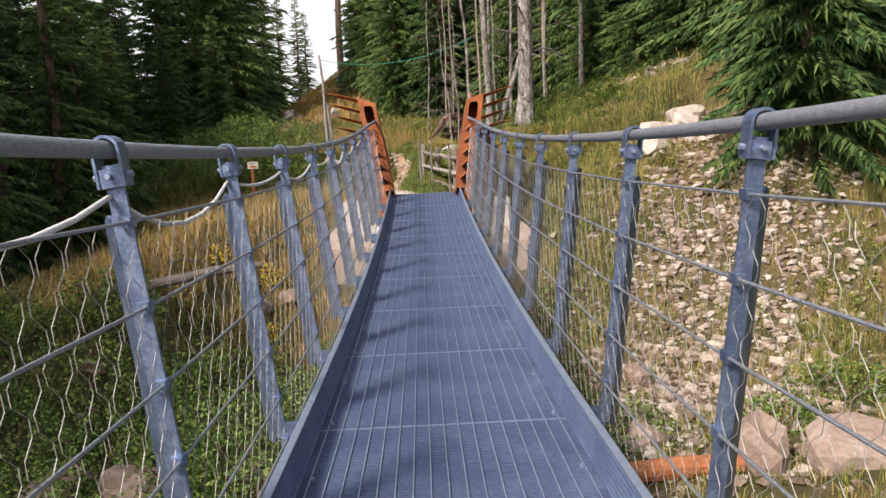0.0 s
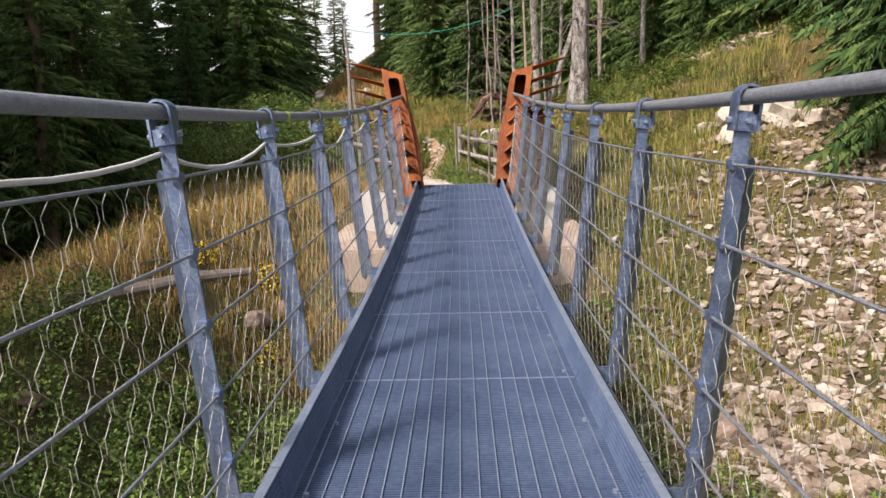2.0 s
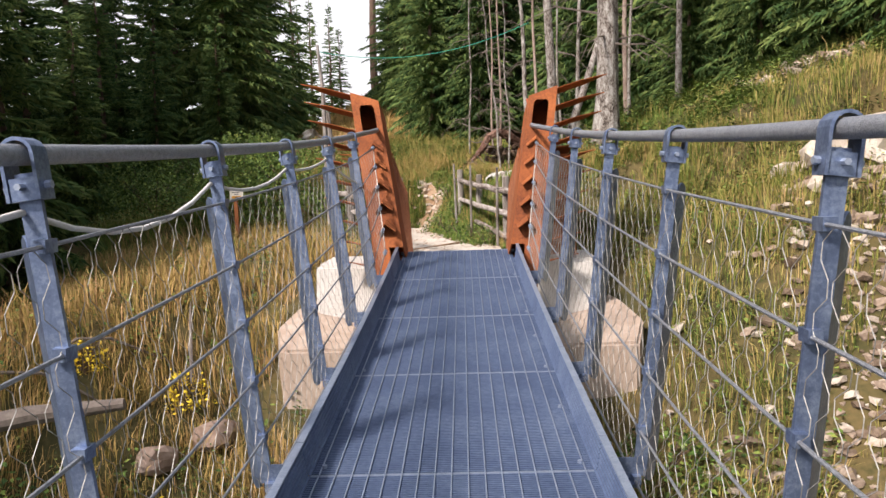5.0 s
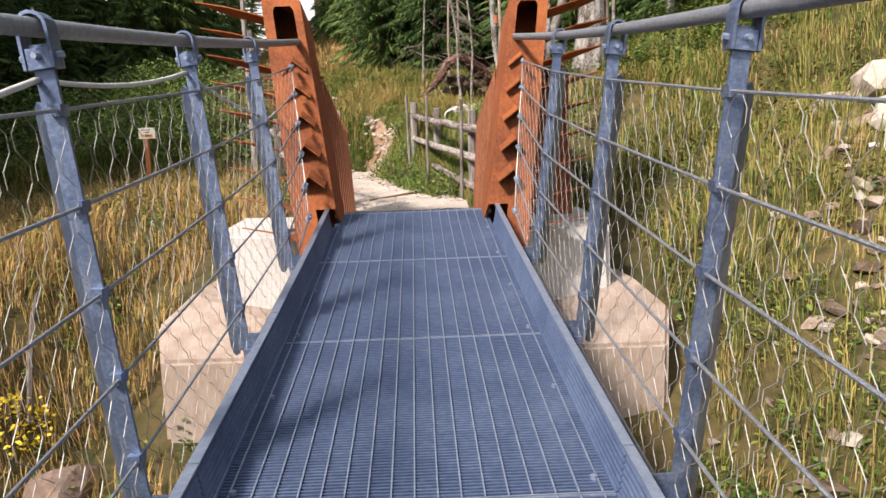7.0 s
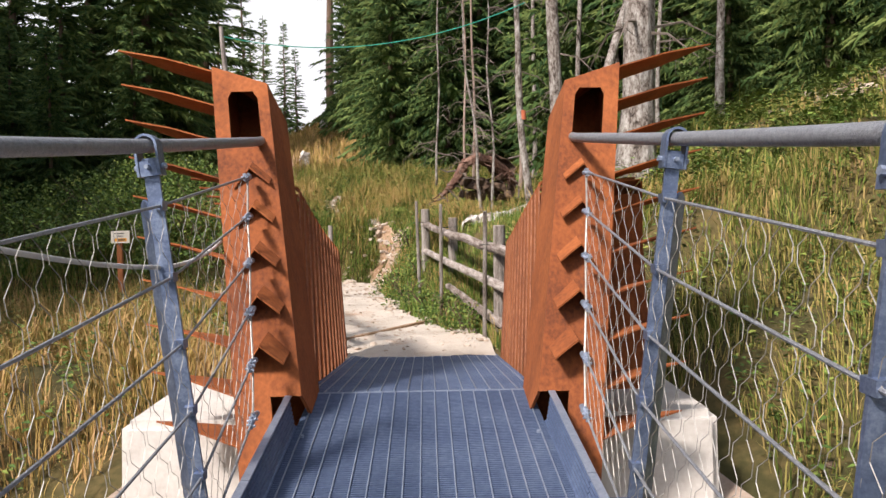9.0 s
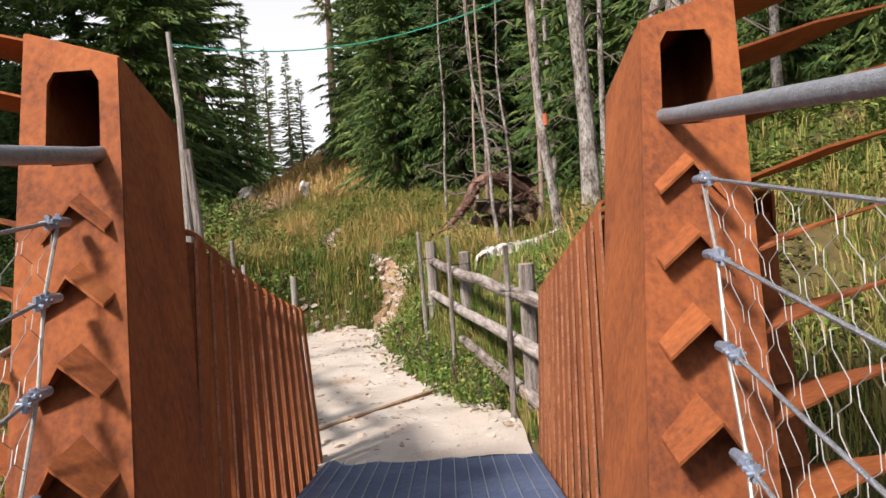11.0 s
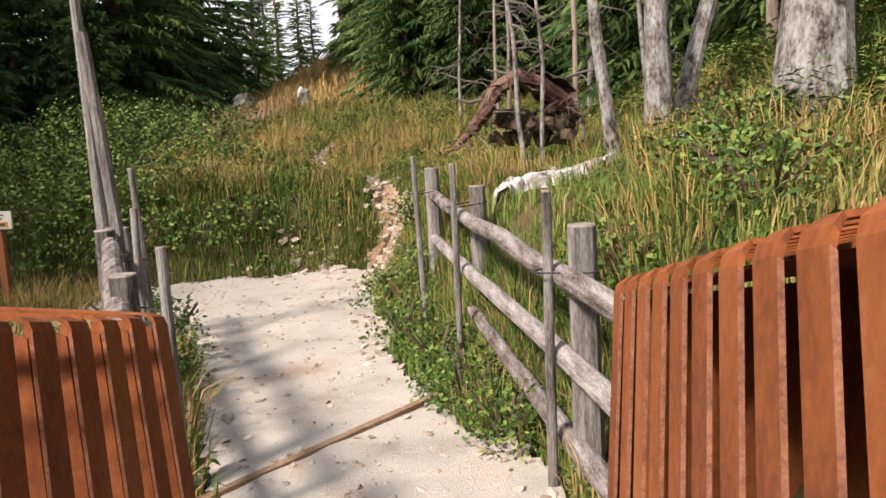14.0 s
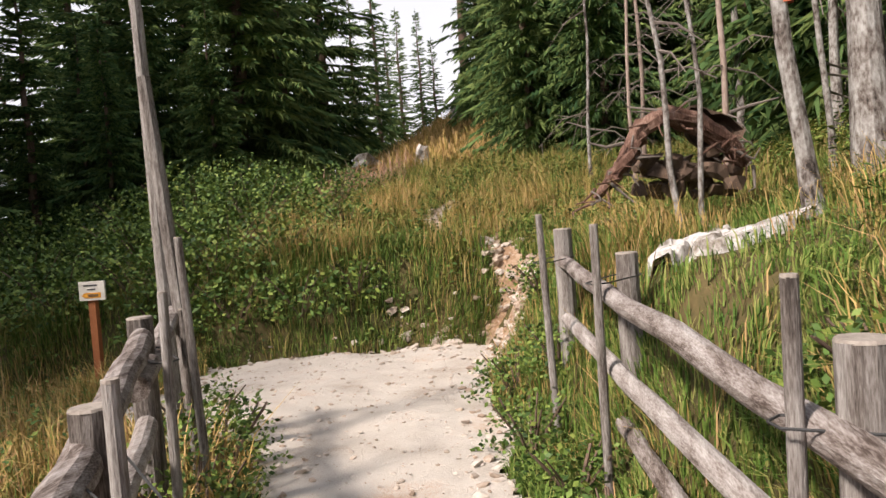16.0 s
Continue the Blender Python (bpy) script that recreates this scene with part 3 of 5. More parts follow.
def build_pylon(side):
    root = thing("bridge_pylon", (side * 0.75, 0, 1.9), "leaning rust-orange weathering-steel pylon with blade fins", "pylon", "pylons at the bridge end")

    def spot(u, z, w):
        inner, outer = 0.80 - 0.182 * (3.77 - z), 1.11 - 0.177 * (3.88 - z)
        return Vector((side * (inner + (outer - inner) * u), pylon_front(z) + w, z))

    def top_z(u):
        return 3.775 + 0.105 * u

    us = [0.0, 0.20, 0.46, 0.74, 1.0]
    zs = [1.85, 2.02, 2.27, 3.43, 3.735]
    D = 0.48
    body = Shape()

    def quad(a, b, c, d):
        body.add([a, b, c, d], [(0, 1, 2, 3)])

    T = 0.014
    for i in range(4):
        for j in range(5):
            if (j == 3 and i in (1, 2)) or (j < 2 and i < 2):
                continue
            lo = [zs[j]] * 2
            hi = [zs[j + 1]] * 2 if j < 4 else [top_z(us[i]), top_z(us[i + 1])]
            low = [spot(us[i], lo[0], 0), spot(us[i + 1], lo[1], 0), spot(us[i + 1], lo[1], T), spot(us[i], lo[0], T)]
            high = [spot(us[i], hi[0], 0), spot(us[i + 1], hi[1], 0), spot(us[i + 1], hi[1], T), spot(us[i], hi[0], T)]
            body.hexa(low, high)
    # small corner webs round off the cable opening
    for u0, u1, z0, z1 in ((0.20, 0.27, 3.43, 3.47), (0.74, 0.67, 3.43, 3.47), (0.20, 0.27, 3.735, 3.695), (0.74, 0.67, 3.735, 3.695)):
        tri = [(u0, z0), (u1, z0), (u0, z1)]
        body.add([spot(u, z, 0.0) for u, z in tri] + [spot(u, z, T) for u, z in tri], [(0, 1, 2), (5, 4, 3), (0, 3, 4, 1), (1, 4, 5, 2), (2, 5, 3, 0)])
    front = part("front_plate", welded(body), CORTEN, root)
    for u, nm in ((0.0, "inner_plate"), (1.0, "outer_plate")):
        o = 0.014 if u == 0 else -0.014
        e = Vector((side * o, 0, 0))
        cut = 0.16 if u == 0 else 0.03
        outline = [(2.27 if u == 0 else 1.85, T + 0.002), (top_z(u), T + 0.002), (top_z(u) - cut, D), (1.98, D)]
        a = [spot(u, z, w) for z, w in outline]
        part(nm, Shape().hexa(a, [q + e for q in a]), CORTEN, root)
    low = [spot(0, 1.85, D), spot(1, 1.85, D), spot(1, 1.85, D + T), spot(0, 1.85, D + T)]
    high = [spot(0, top_z(0) - 0.16, D), spot(1, top_z(1) - 0.03, D), spot(1, top_z(1) - 0.03, D + T), spot(0, top_z(0) - 0.16, D + T)]
    part("rear_plate", Shape().hexa(low, high), CORTEN, root)
    part("cap_plate", Shape().hexa([spot(0, top_z(0) - 0.006, 0.016), spot(1, top_z(1) - 0.006, 0.016), spot(1, top_z(1) - 0.03, D), spot(0, top_z(0) - 0.16, D)],
                                   [spot(0, top_z(0) + 0.006, 0.016), spot(1, top_z(1) + 0.006, 0.016), spot(1, top_z(1) - 0.018, D), spot(0, top_z(0) - 0.148, D)]), CORTEN, root)
    # tapering blades on the outer side
    for i in range(10):
        z = 3.862 - 0.198 * i
        reach = 0.56 - 0.018 * i
        a, b = spot(1.0, z, 0.0), spot(1.0, z, 0.42)
        a, b = a + Vector((0, 0, 0)), Vector((b.x, b.y, z - 0.03))
        tip = a + Vector((side * reach, 0.16, 0.15 - 0.008 * i))
        mid = a.lerp(tip, 0.5) + Vector((0, -0.004, 0.012))
        blade = Shape()
        pts = [a, mid, tip, tip.lerp(b, 0.5) + Vector((side * 0.04, 0.02, 0)), b]
        down = Vector((0, 0, -0.008))
        blade.add(pts + [p + down for p in pts], [(0, 1, 2, 3, 4), (9, 8, 7, 6, 5), (0, 5, 6, 1), (1, 6, 7, 2), (2, 7, 8, 3), (3, 8, 9, 4), (4, 9, 5, 0)])
        part("blade", blade, CORTEN, root)
    # folded tabs down the front, reaching out to the net's edge
    for i in range(5):
        z = KNOT_Z[i] + 0.01
        reach = max(0.07, pylon_front(z) - 0.7 * (z - 3.25) - 0.04)
        a, m, b = spot(0.10, z - 0.01, 0.0), spot(0.40, z + 0.075, 0.0), spot(0.74, z - 0.05, 0.0)
        out = Vector((0, -reach, -0.03))
        tab = Shape()
        pts = [a, m, b, b + out * 0.25, m + out, a + out * 0.8]
        down = Vector((0, 0, -0.010))
        tab.add(pts + [q + down for q in pts], [(0, 1, 4, 5), (1, 2, 3, 4), (11, 10, 7, 6), (10, 9, 8, 7), (5, 4, 10, 11), (4, 3, 9, 10), (3, 2, 8, 9), (0, 5, 11, 6)])
        part("folded_tab", tab, CORTEN, root)
    return root


for side in (-1, 1):
    build_pylon(side)


# ---- side screens of bent strips ----
def build_screen(side):
    root = thing("side_screen", (side * 0.7, 1.5, 1.95), "rusty weathering-steel screen of upright bent strips beside the ramp", "screen", "side screens of the ramp")
    left = side < 0
    n, y0, y1 = (12, 0.66, 2.36) if left else (12, 0.63, 2.25)

    def top_at(u):
        return 3.245 - 0.53 * u + 0.12 * u * u if left else 3.255 - 0.375 * u

    for i in range(n):
        u = i / (n - 1)
        y = y0 + (y1 - y0) * u
        top = top_at(u)
        bottom = deck_z(y) - 0.12
        xb, xt = 0.612, 0.612 + 0.055 * (top - bottom) / 0.9
        strip, w, t = Shape(), 0.086 if left else 0.088, 0.009
        inner = [(xb, bottom), (xt - 0.004, top - 0.035), (xt + 0.004, top - 0.012), (xt + 0.03, top), (xt + 0.62, top + 0.055)]
        outer = [(xb + t, bottom), (xt - 0.004 + t, top - 0.042), (xt + 0.011, top - 0.022), (xt + 0.034, top - t), (xt + 0.62, top + 0.055 - t)]
        wide = [w, w, w, w * 0.7, 0.02]
        fall = (top_at(1) - top_at(0)) / (y1 - y0)
        set_back = [0.0, 0.0, 0.0, 0.0, 0.0] if left else [w - e for e in wide]

        def yy(z):
            return y - 0.30 * (1 - u) * max(0.0, top - z)

        for i0 in range(4):
            q = [inner[i0], inner[i0 + 1], outer[i0 + 1], outer[i0]]
            ends = [wide[i0], wide[i0 + 1], wide[i0 + 1], wide[i0]]
            lags = [set_back[i0], set_back[i0 + 1], set_back[i0 + 1], set_back[i0]]
            strip.hexa([(side * x, yy(z) + g, z) for (x, z), g in zip(q, lags)], [(side * x, yy(z) + g + e, z + (fall * e if z > top - 0.05 else 0)) for (x, z), e, g in zip(q, ends, lags)])
        ob = part("strip", strip, CORTEN, root)
        if left:
            # the strip's folded flank, square to the ramp
            web = [(xb + t + 0.002, bottom), (xt + 0.012, top - 0.05), (xt + 0.10, top - 0.022), (xt + 0.112, top - 0.020), (xb + 0.112, bottom)]
            m, flank = len(web), Shape()
            flank.add([(side * x, yy(z) + 0.002, z) for x, z in web] + [(side * x, yy(z) + 0.010, z) for x, z in web],
                      [tuple(range(m)), tuple(range(2 * m - 1, m - 1, -1))] + [(k, (k + 1) % m, (k + 1) % m + m, k + m) for k in range(m)])
            part("flank", flank, CORTEN, ob)
        edge = Shape()
        for (a, b), (c, d), (e, f), (g, h) in list(zip(inner[:-1], inner[1:], outer[:-1], outer[1:]))[:1]:
            q = [(a, b), (c, d), (g, h), (e, f)]
            edge.hexa([(side * x, yy(z) - 0.003, z) for x, z in q], [(side * x, yy(z), z) for x, z in q])
        part("cut_edge", edge, CORTEN_EDGE, ob, "rough rusty cut edge")

    def sheet(name, low, high, lift):
        part(name, Shape().hexa(low, [Vector(p) + Vector(lift) for p in low]) if high is None else Shape().hexa(low, high), CORTEN, root)

    e = y1 + 0.10
    if not left:
        # steel box added behind the strips to keep the gaps between them black
        sheet("back_plate", [(1.28, y0, 1.7), (1.29, y0, 1.7), (1.29, e, 1.6), (1.28, e, 1.6)], [(1.28, y0, 3.24), (1.29, y0, 3.24), (1.29, e, 2.86), (1.28, e, 2.86)], None)
        for k in range(4):
            ya, yb = y0 + (e - y0) * k / 4, y0 + (e - y0) * (k + 1) / 4
            za, zb = (top_at(q) - 0.04 for q in ((ya - y0) / (y1 - y0), (yb - y0) / (y1 - y0)))
            sheet("cover_plate", [(0.73, ya, za), (1.278, ya, za + 0.03), (1.278, yb, zb + 0.03), (0.73, yb, zb)], None, (0, 0, 0.008))
        sheet("end_plate", [(0.74, y0 - 0.30, 1.8), (1.278, y0 - 0.30, 1.8), (1.278, y0 - 0.292, 1.8), (0.74, y0 - 0.292, 1.8)], [(0.74, y0 + 0.02, 3.14), (1.278, y0 + 0.02, 3.17), (1.278, y0 + 0.028, 3.17), (0.74, y0 + 0.028, 3.14)], None)
        sheet("end_plate", [(0.63, e - 0.008, 1.6), (1.278, e - 0.008, 1.6), (1.278, e, 1.6), (0.63, e, 1.6)], [(0.69, e - 0.008, 2.80), (1.278, e - 0.008, 2.83), (1.278, e, 2.83), (0.69, e, 2.80)], None)
    base = [(side * 0.60, y0, 1.70), (side * 1.27, y0, 1.70), (side * 1.27, y1 + 0.09, 1.55), (side * 0.60, y1 + 0.09, 1.55)]
    sheet("sill", base, [(side * 0.60, y0, deck_z(y0) - 0.12), (side * 1.27, y0, deck_z(y0) - 0.12), (side * 1.27, y1 + 0.09, deck_z(y1) - 0.10), (side * 0.60, y1 + 0.09, deck_z(y1) - 0.10)], None)


for side in (-1, 1):
    build_screen(side)


# ---- concrete footings ----
def rounded(points, y0, y1, r=0.03):
    """An upright block from an outline in x and z."""
    s = Shape()
    m = len(points)
    s.add([(x, y0, z) for x, z in points] + [(x, y1, z) for x, z in points],
          [tuple(range(m)), tuple(range(2 * m - 1, m - 1, -1))] + [(k, k + m, (k + 1) % m + m, (k + 1) % m) for k in range(m)])
    return s


def softened(shape, width=0.025):
    bm = bmesh.new()
    me = mesh_of("tmp", shape, CONCRETE)
    bm.from_mesh(me)
    bpy.data.meshes.remove(me)
    bmesh.ops.recalc_face_normals(bm, faces=bm.faces)
    bmesh.ops.bevel(bm, geom=bm.edges[:], offset=width, segments=2, affect="EDGES")
    s = Shape()
    s.v, s.f = [v.co[:] for v in bm.verts], []
    bm.verts.index_update()
    s.f = [tuple(v.index for v in f.verts) for f in bm.faces]
    bm.free()
    return s


for side in (-1, 1):
    root = thing("concrete_footing", (side * 1.2, 0, 0.5), "pale board-marked concrete footing stepped in two blocks", "footing", "footings of the bridge")
    part("upper_block", softened(rounded([(side * 0.70, 1.4), (side * 0.72, 2.08), (side * 1.45, 2.09), (side * 1.47, 1.4)], -0.12, 0.85), 0.04), CONCRETE, root)
    plan = [(0.35, -0.85), (1.66, -0.85), (1.80, -0.42), (1.66, -0.08), (1.62, 0.95), (0.35, 0.95)]
    low = Shape().add([(side * x, y, 0.15) for x, y in plan] + [(side * x, y, 1.36 + 0.26 * min(1.0, (y + 0.85) / 0.75)) for x, y in plan],
                      [tuple(range(6)), tuple(range(11, 5, -1))] + [(k, (k + 1) % 6, (k + 1) % 6 + 6, k + 6) for k in range(6)])
    part("lower_block", softened(low), TANCONCRETE, root, "tan board-marked concrete block")


# ---- timber fences ----
def stake(parent, name, x, y, z0, z1, r, rnd, lean=(0.0, 0.0)):
    pts = [(x + lean[0] * (k / 5), y + lean[1] * (k / 5), z0 + (z1 - z0) * k / 5) for k in range(6)]
    post = part(name, Shape().tube(pts, [r * (1.06 - 0.03 * k) for k in range(6)], 12, wobble=0.05, rnd=rnd), GREYWOOD, parent, smooth=False)
    top = Vector(pts[-1])
    part("cut_top", Shape().tube([top + Vector((0, 0, -0.002)), top + Vector((0, 0, 0.006))], [r * 0.93, r * 0.86], 12), ENDWOOD, post)
    return post


def build_fence(name_label, posts, stakes, rails, ties):
    rnd = random.Random(len(rails) * 7 + len(stakes))
    x, y, z = posts[0][:3]
    root = thing("timber_fence", (x, y, land(x, y)), name_label, "fence", "fences along the path")
    for x, y, z in posts:
        stake(root, "post", x, y, bumpy(x, y) - 0.3, z, 0.058, rnd)
    for x, y, z, lx, ly in stakes:
        stake(root, "stake", x - lx, y - ly, bumpy(x, y) - 0.25, z, 0.020, rnd, (lx, ly))
    for a, b, r in rails:
        a, b = Vector(a), Vector(b)
        n = 12
        pts = [a.lerp(b, k / n) + Vector((0.012 * noise.noise(Vector((k * 0.6, r * 90, a.x))), 0, 0.02 * noise.noise(Vector((k * 0.5, 4, a.z * 9))))) for k in range(n + 1)]
        part("rail", Shape().tube(pts, [r * (1.05 - 0.14 * k / n) for k in range(n + 1)], 12, wobble=0.04, rnd=rnd), RAILWOOD, root)
    for (ax, ay), (bx, by), z in ties:
        c = Vector(((ax + bx) / 2, (ay + by) / 2, z))
        d = Vector((bx - ax, by - ay, 0))
        n = Vector((-d.y, d.x, 0)).normalized() * 0.07
        d = d / 2 + d.normalized() * 0.055
        loop = [c - d - n * 0.6, c - d * 0.7 - n, c + d * 0.8 - n * 0.7, c + d, c + d * 0.8 + n * 0.7, c - d * 0.7 + n, c - d + n * 0.6, c - d - n * 0.6]
        part("binding_wire", Shape().tube(loop, 0.0035, 5), DARKWIRE, root)


build_fence("weathered grey log fence bound with wire beside the path",
            [(0.675, 2.925, 2.963), (0.345, 5.02, 3.03), (0.03, 5.92, 3.14)],
            [(0.555, 2.95, 3.09, 0.02, 0.0), (0.20, 4.62, 3.18, 0.01, 0.02), (-0.075, 5.45, 3.235, -0.03, 0.0)],
            [((0.725, 2.37, 2.745), (0.0, 5.98, 2.95), 0.043), ((0.725, 2.37, 2.435), (0.0, 5.98, 2.62), 0.041), ((0.725, 2.37, 2.11), (0.27, 4.9, 2.26), 0.042)],
            [((0.675, 2.925), (0.555, 2.95), 2.80), ((0.345, 5.02), (0.20, 4.7), 2.93), ((0.03, 5.92), (-0.075, 5.5), 2.98)])
build_fence("weathered grey log fence with tall poles along the path edge",
            [(-1.06, 3.03, 2.855), (-1.71, 4.29, 2.935)],
            [(-0.77, 2.70, 2.985, -0.01, 0.0), (-1.39, 3.95, 3.06, 0.02, 0.0), (-1.62, 4.5, 3.26, -0.06, 0.0), (-1.86, 4.9, 2.9, 0.0, 0.0)],
            [((-0.84, 2.5, 2.69), (-1.62, 4.15, 2.86), 0.052), ((-0.86, 2.5, 2.40), (-1.66, 4.2, 2.50), 0.048), ((-1.50, 3.9, 2.72), (-2.35, 5.7, 2.85), 0.05)],
            [((-1.06, 3.03), (-0.77, 2.75), 2.72), ((-1.71, 4.29), (-1.42, 3.98), 2.80)])
rnd = random.Random(4)
pole = thing("tall_pole", (-2.27, 5.45, 2.0), "tall thin weathered grey timber pole", "pole", "poles by the fence")
part("shaft", Shape().tube([(-2.25, 5.45, 1.75), (-2.27, 5.45, 2.9), (-2.28, 5.45, 3.7), (-2.29, 5.45, 4.57), (-2.35, 5.45, 5.33)], [0.045, 0.042, 0.038, 0.033, 0.024], 10, wobble=0.06, rnd=rnd), GREYWOOD, pole)
pole = thing("tall_pole", (-2.1, 5.3, 2.0), "shorter split grey timber pole with broken top", "pole", "poles by the fence")
part("shaft", Shape().tube([(-2.06, 5.3, 1.75), (-2.10, 5.3, 2.86), (-2.15, 5.3, 3.6), (-2.19, 5.3, 4.17)], [0.046, 0.042, 0.04, 0.036], 9, wobble=0.1, rnd=rnd), GREYWOOD, pole)

# marker bar set across the path
solo("drain_bar", Shape().bar((-0.86, 3.02, bumpy(-0.86, 3.02) + 0.042), (0.07, 4.10, bumpy(0.07, 4.1) + 0.045), 0.045, 0.03, (1, -0.8, 0)), EARTH, "narrow brown bar set across the pale gravel path", "bar")

# ---- signpost ----
post = thing("signpost", (-4.74, 8.22, 1.6), "cream trail sign with orange arrow on a red-brown post", "sign")
part("post", Shape().box((-4.72, 8.24, 2.22), (0.075, 0.06, 1.35)), REDWOOD, post)
board = part("board", Shape().box((-4.69, 8.195, 2.81), (0.285, 0.02, 0.19)), SIGNPAINT, post, "cream painted board")
arrow = Shape()
outline = [(-0.11, 0.0), (-0.08, 0.026), (0.10, 0.026), (0.10, -0.026), (-0.08, -0.026)]
arrow.add([(-4.69 + x, 8.181, 2.765 + z) for x, z in outline] + [(-4.69 + x, 8.184, 2.765 + z) for x, z in outline], [(4, 3, 2, 1, 0), (5, 6, 7, 8, 9)] + [(i, (i + 1) % 5, (i + 1) % 5 + 5, i + 5) for i in range(5)])
part("arrow", arrow, ORANGE, board, "orange arrow")
for w, x, z in ((0.15, -0.01, 2.865), (0.09, 0.0, 2.825)):
    part("text_bar", Shape().box((-4.69 + x, 8.182, z), (w, 0.003, 0.013)), INK, board)
part("text_bar", Shape().box((-4.675, 8.178, 2.772), (0.12, 0.003, 0.008)), INK, board)
part("text_bar", Shape().box((-4.67, 8.178, 2.758), (0.10, 0.003, 0.008)), INK, board)

# ---- rocks ----
rnd = random.Random(11)


def boulder(x, y, size, mat, label, group="", lift=0.3, z=None):
    zz = (bumpy(x, y) if z is None else z) + size[2] * lift
    ob = solo("boulder", Shape().rock((x, y, zz), size, rnd, 0.22), mat, label, "rock", group, smooth=False)
    return ob


for x, y, s in ((4.41, 1.3, (0.42, 0.34, 0.26)), (5.0, 1.5, (0.44, 0.38, 0.34)), (4.92, 0.95, (0.48, 0.36, 0.30)), (4.25, 0.85, (0.36, 0.3, 0.22)), (5.35, 1.9, (0.30, 0.26, 0.28)), (5.3, 0.6, (0.22, 0.18, 0.15)), (4.0, 1.6, (0.22, 0.2, 0.14))):
    boulder(x, y, s, STONE, "pale rounded limestone boulder above the rubble slope", "boulders above the rubble", 0.35)
for x, y, s in ((-3.94, -5.9, (0.6, 0.4, 0.22)), (-3.05, -5.8, (0.55, 0.4, 0.26)), (3.08, -6.2, (0.42, 0.35, 0.42)), (3.95, -6.3, (0.5, 0.4, 0.3)), (-1.9, -5.6, (0.4, 0.3, 0.2)), (2.3, -5.2, (0.3, 0.25, 0.2)), (-2.2, -1.15, (0.28, 0.2, 0.18)), (-2.6, -1.6, (0.22, 0.18, 0.14)), (2.7, -3.4, (0.22, 0.2, 0.16))):
    boulder(x, y, s, PINKSTONE, "pinkish angular boulder in the gully bed", "boulders in the gully", 0.3)
for x, y, s in ((-5.75, 22.7, (0.85, 0.5, 0.26)), (-6.9, 23.4, (0.7, 0.4, 0.2)), (-3.6, 19.5, (0.22, 0.2, 0.42)), (-4.0, 30.0, (0.7, 0.4, 0.5))):
    boulder(x, y, s, WHITESTONE, "white limestone rock on the grassy slope", "white rocks on the slope", 0.45)
outcrop = thing("rock_outcrop", (0.8, 5.6, 2.7), "white fractured limestone outcrop on the bank", "rock")
crag, nu, nv = Shape(), 60, 40
for iv in range(nv):
    for iu in range(nu):
        u = 0.16 + 0.62 * iu / (nu - 1)
        low_v = -0.14 - 0.34 * u
        v = low_v + (0.24 - low_v) * iv / (nv - 1)
        x, y = 0.45 + 0.78 * u - 0.62 * v, 5.05 + 0.72 * u + 0.72 * v
        edge = min(u - 0.16, 0.78 - u, (v - low_v) * 1.6, (0.24 - v) * 1.6) + 0.01 + 0.26 * noise.noise(Vector((x * 3.6, y * 3.6, 8))) + 0.13 * noise.noise(Vector((x * 11, y * 11, 3)))
        step = 0.07 * round(1.6 * noise.noise(Vector((x * 2.2 + 1.1 * y, y * 3.1 - x, 6)))) + 0.035 * noise.noise(Vector((x * 8, y * 8, 1))) + 0.015 * noise.noise(Vector((x * 24, y * 24, 1)))
        crag.v.append((x, y, bumpy(x, y) - 0.05 + 0.12 * ease(edge / 0.06) + 0.45 * step * ease(edge / 0.16)))
crag.f = [(q * nu + p, q * nu + p + 1, (q + 1) * nu + p + 1, (q + 1) * nu + p) for q in range(nv - 1) for p in range(nu - 1)]
part("rock_face", crag, WHITESTONE, outcrop)
for i in range(16):
    u, v = rnd.uniform(0.4, 1.0), rnd.choice((-0.26, -0.22, 0.30, 0.34)) + rnd.uniform(-0.05, 0.05)
    x, y = 0.45 + 0.78 * u - 0.62 * v, 5.05 + 0.72 * u + 0.72 * v
    g = rnd.uniform(0.025, 0.065)
    part("slab", Shape().rock((x, y, bumpy(x, y) + 0.02), (g * 1.3, g, g * 0.6), rnd, 0.6), WHITESTONE, outcrop)
boulder(0.95, 6.3, (0.13, 0.09, 0.06), STONE, "pale weathered stone beside the outcrop")
boulder(0.80, 6.2, (0.10, 0.08, 0.05), STONE, "pale weathered stone beside the outcrop")
boulder(1.95, 5.35, (0.15, 0.10, 0.07), STONE, "grey stone among roots on the bank", "", 0.3)
boulder(1.70, 5.25, (0.12, 0.09, 0.06), WHITESTONE, "white stone among roots on the bank", "", 0.3)

rubble = Shape()
for i in range(6000):
    u, v = rnd.random(), rnd.gauss(0, 1)
    x = 2.3 + 4.6 * u + 0.9 * v
    y = -4.9 + 6.4 * u + rnd.gauss(0, 1.35)
    if x < 1.7 or (y > 0.9 and x < 3.6) or y > 2.2 or x > 7:
        continue
    s = 0.022 + 0.080 * rnd.random() ** 2.5
    rubble.rock((x, y, bumpy(x, y) + s * 0.25), (s * rnd.uniform(0.8, 1.5), s, s * rnd.uniform(0.5, 0.9)), rnd, 0.35)
for i in range(260):
    x, y = rnd.gauss(5.6, 0.5), rnd.gauss(5.2, 0.4)
    s = 0.03 + 0.1 * rnd.random() ** 2
    rubble.rock((x, y, bumpy(x, y) + s * 0.3), (s * 1.3, s, s * 0.7), rnd, 0.35)
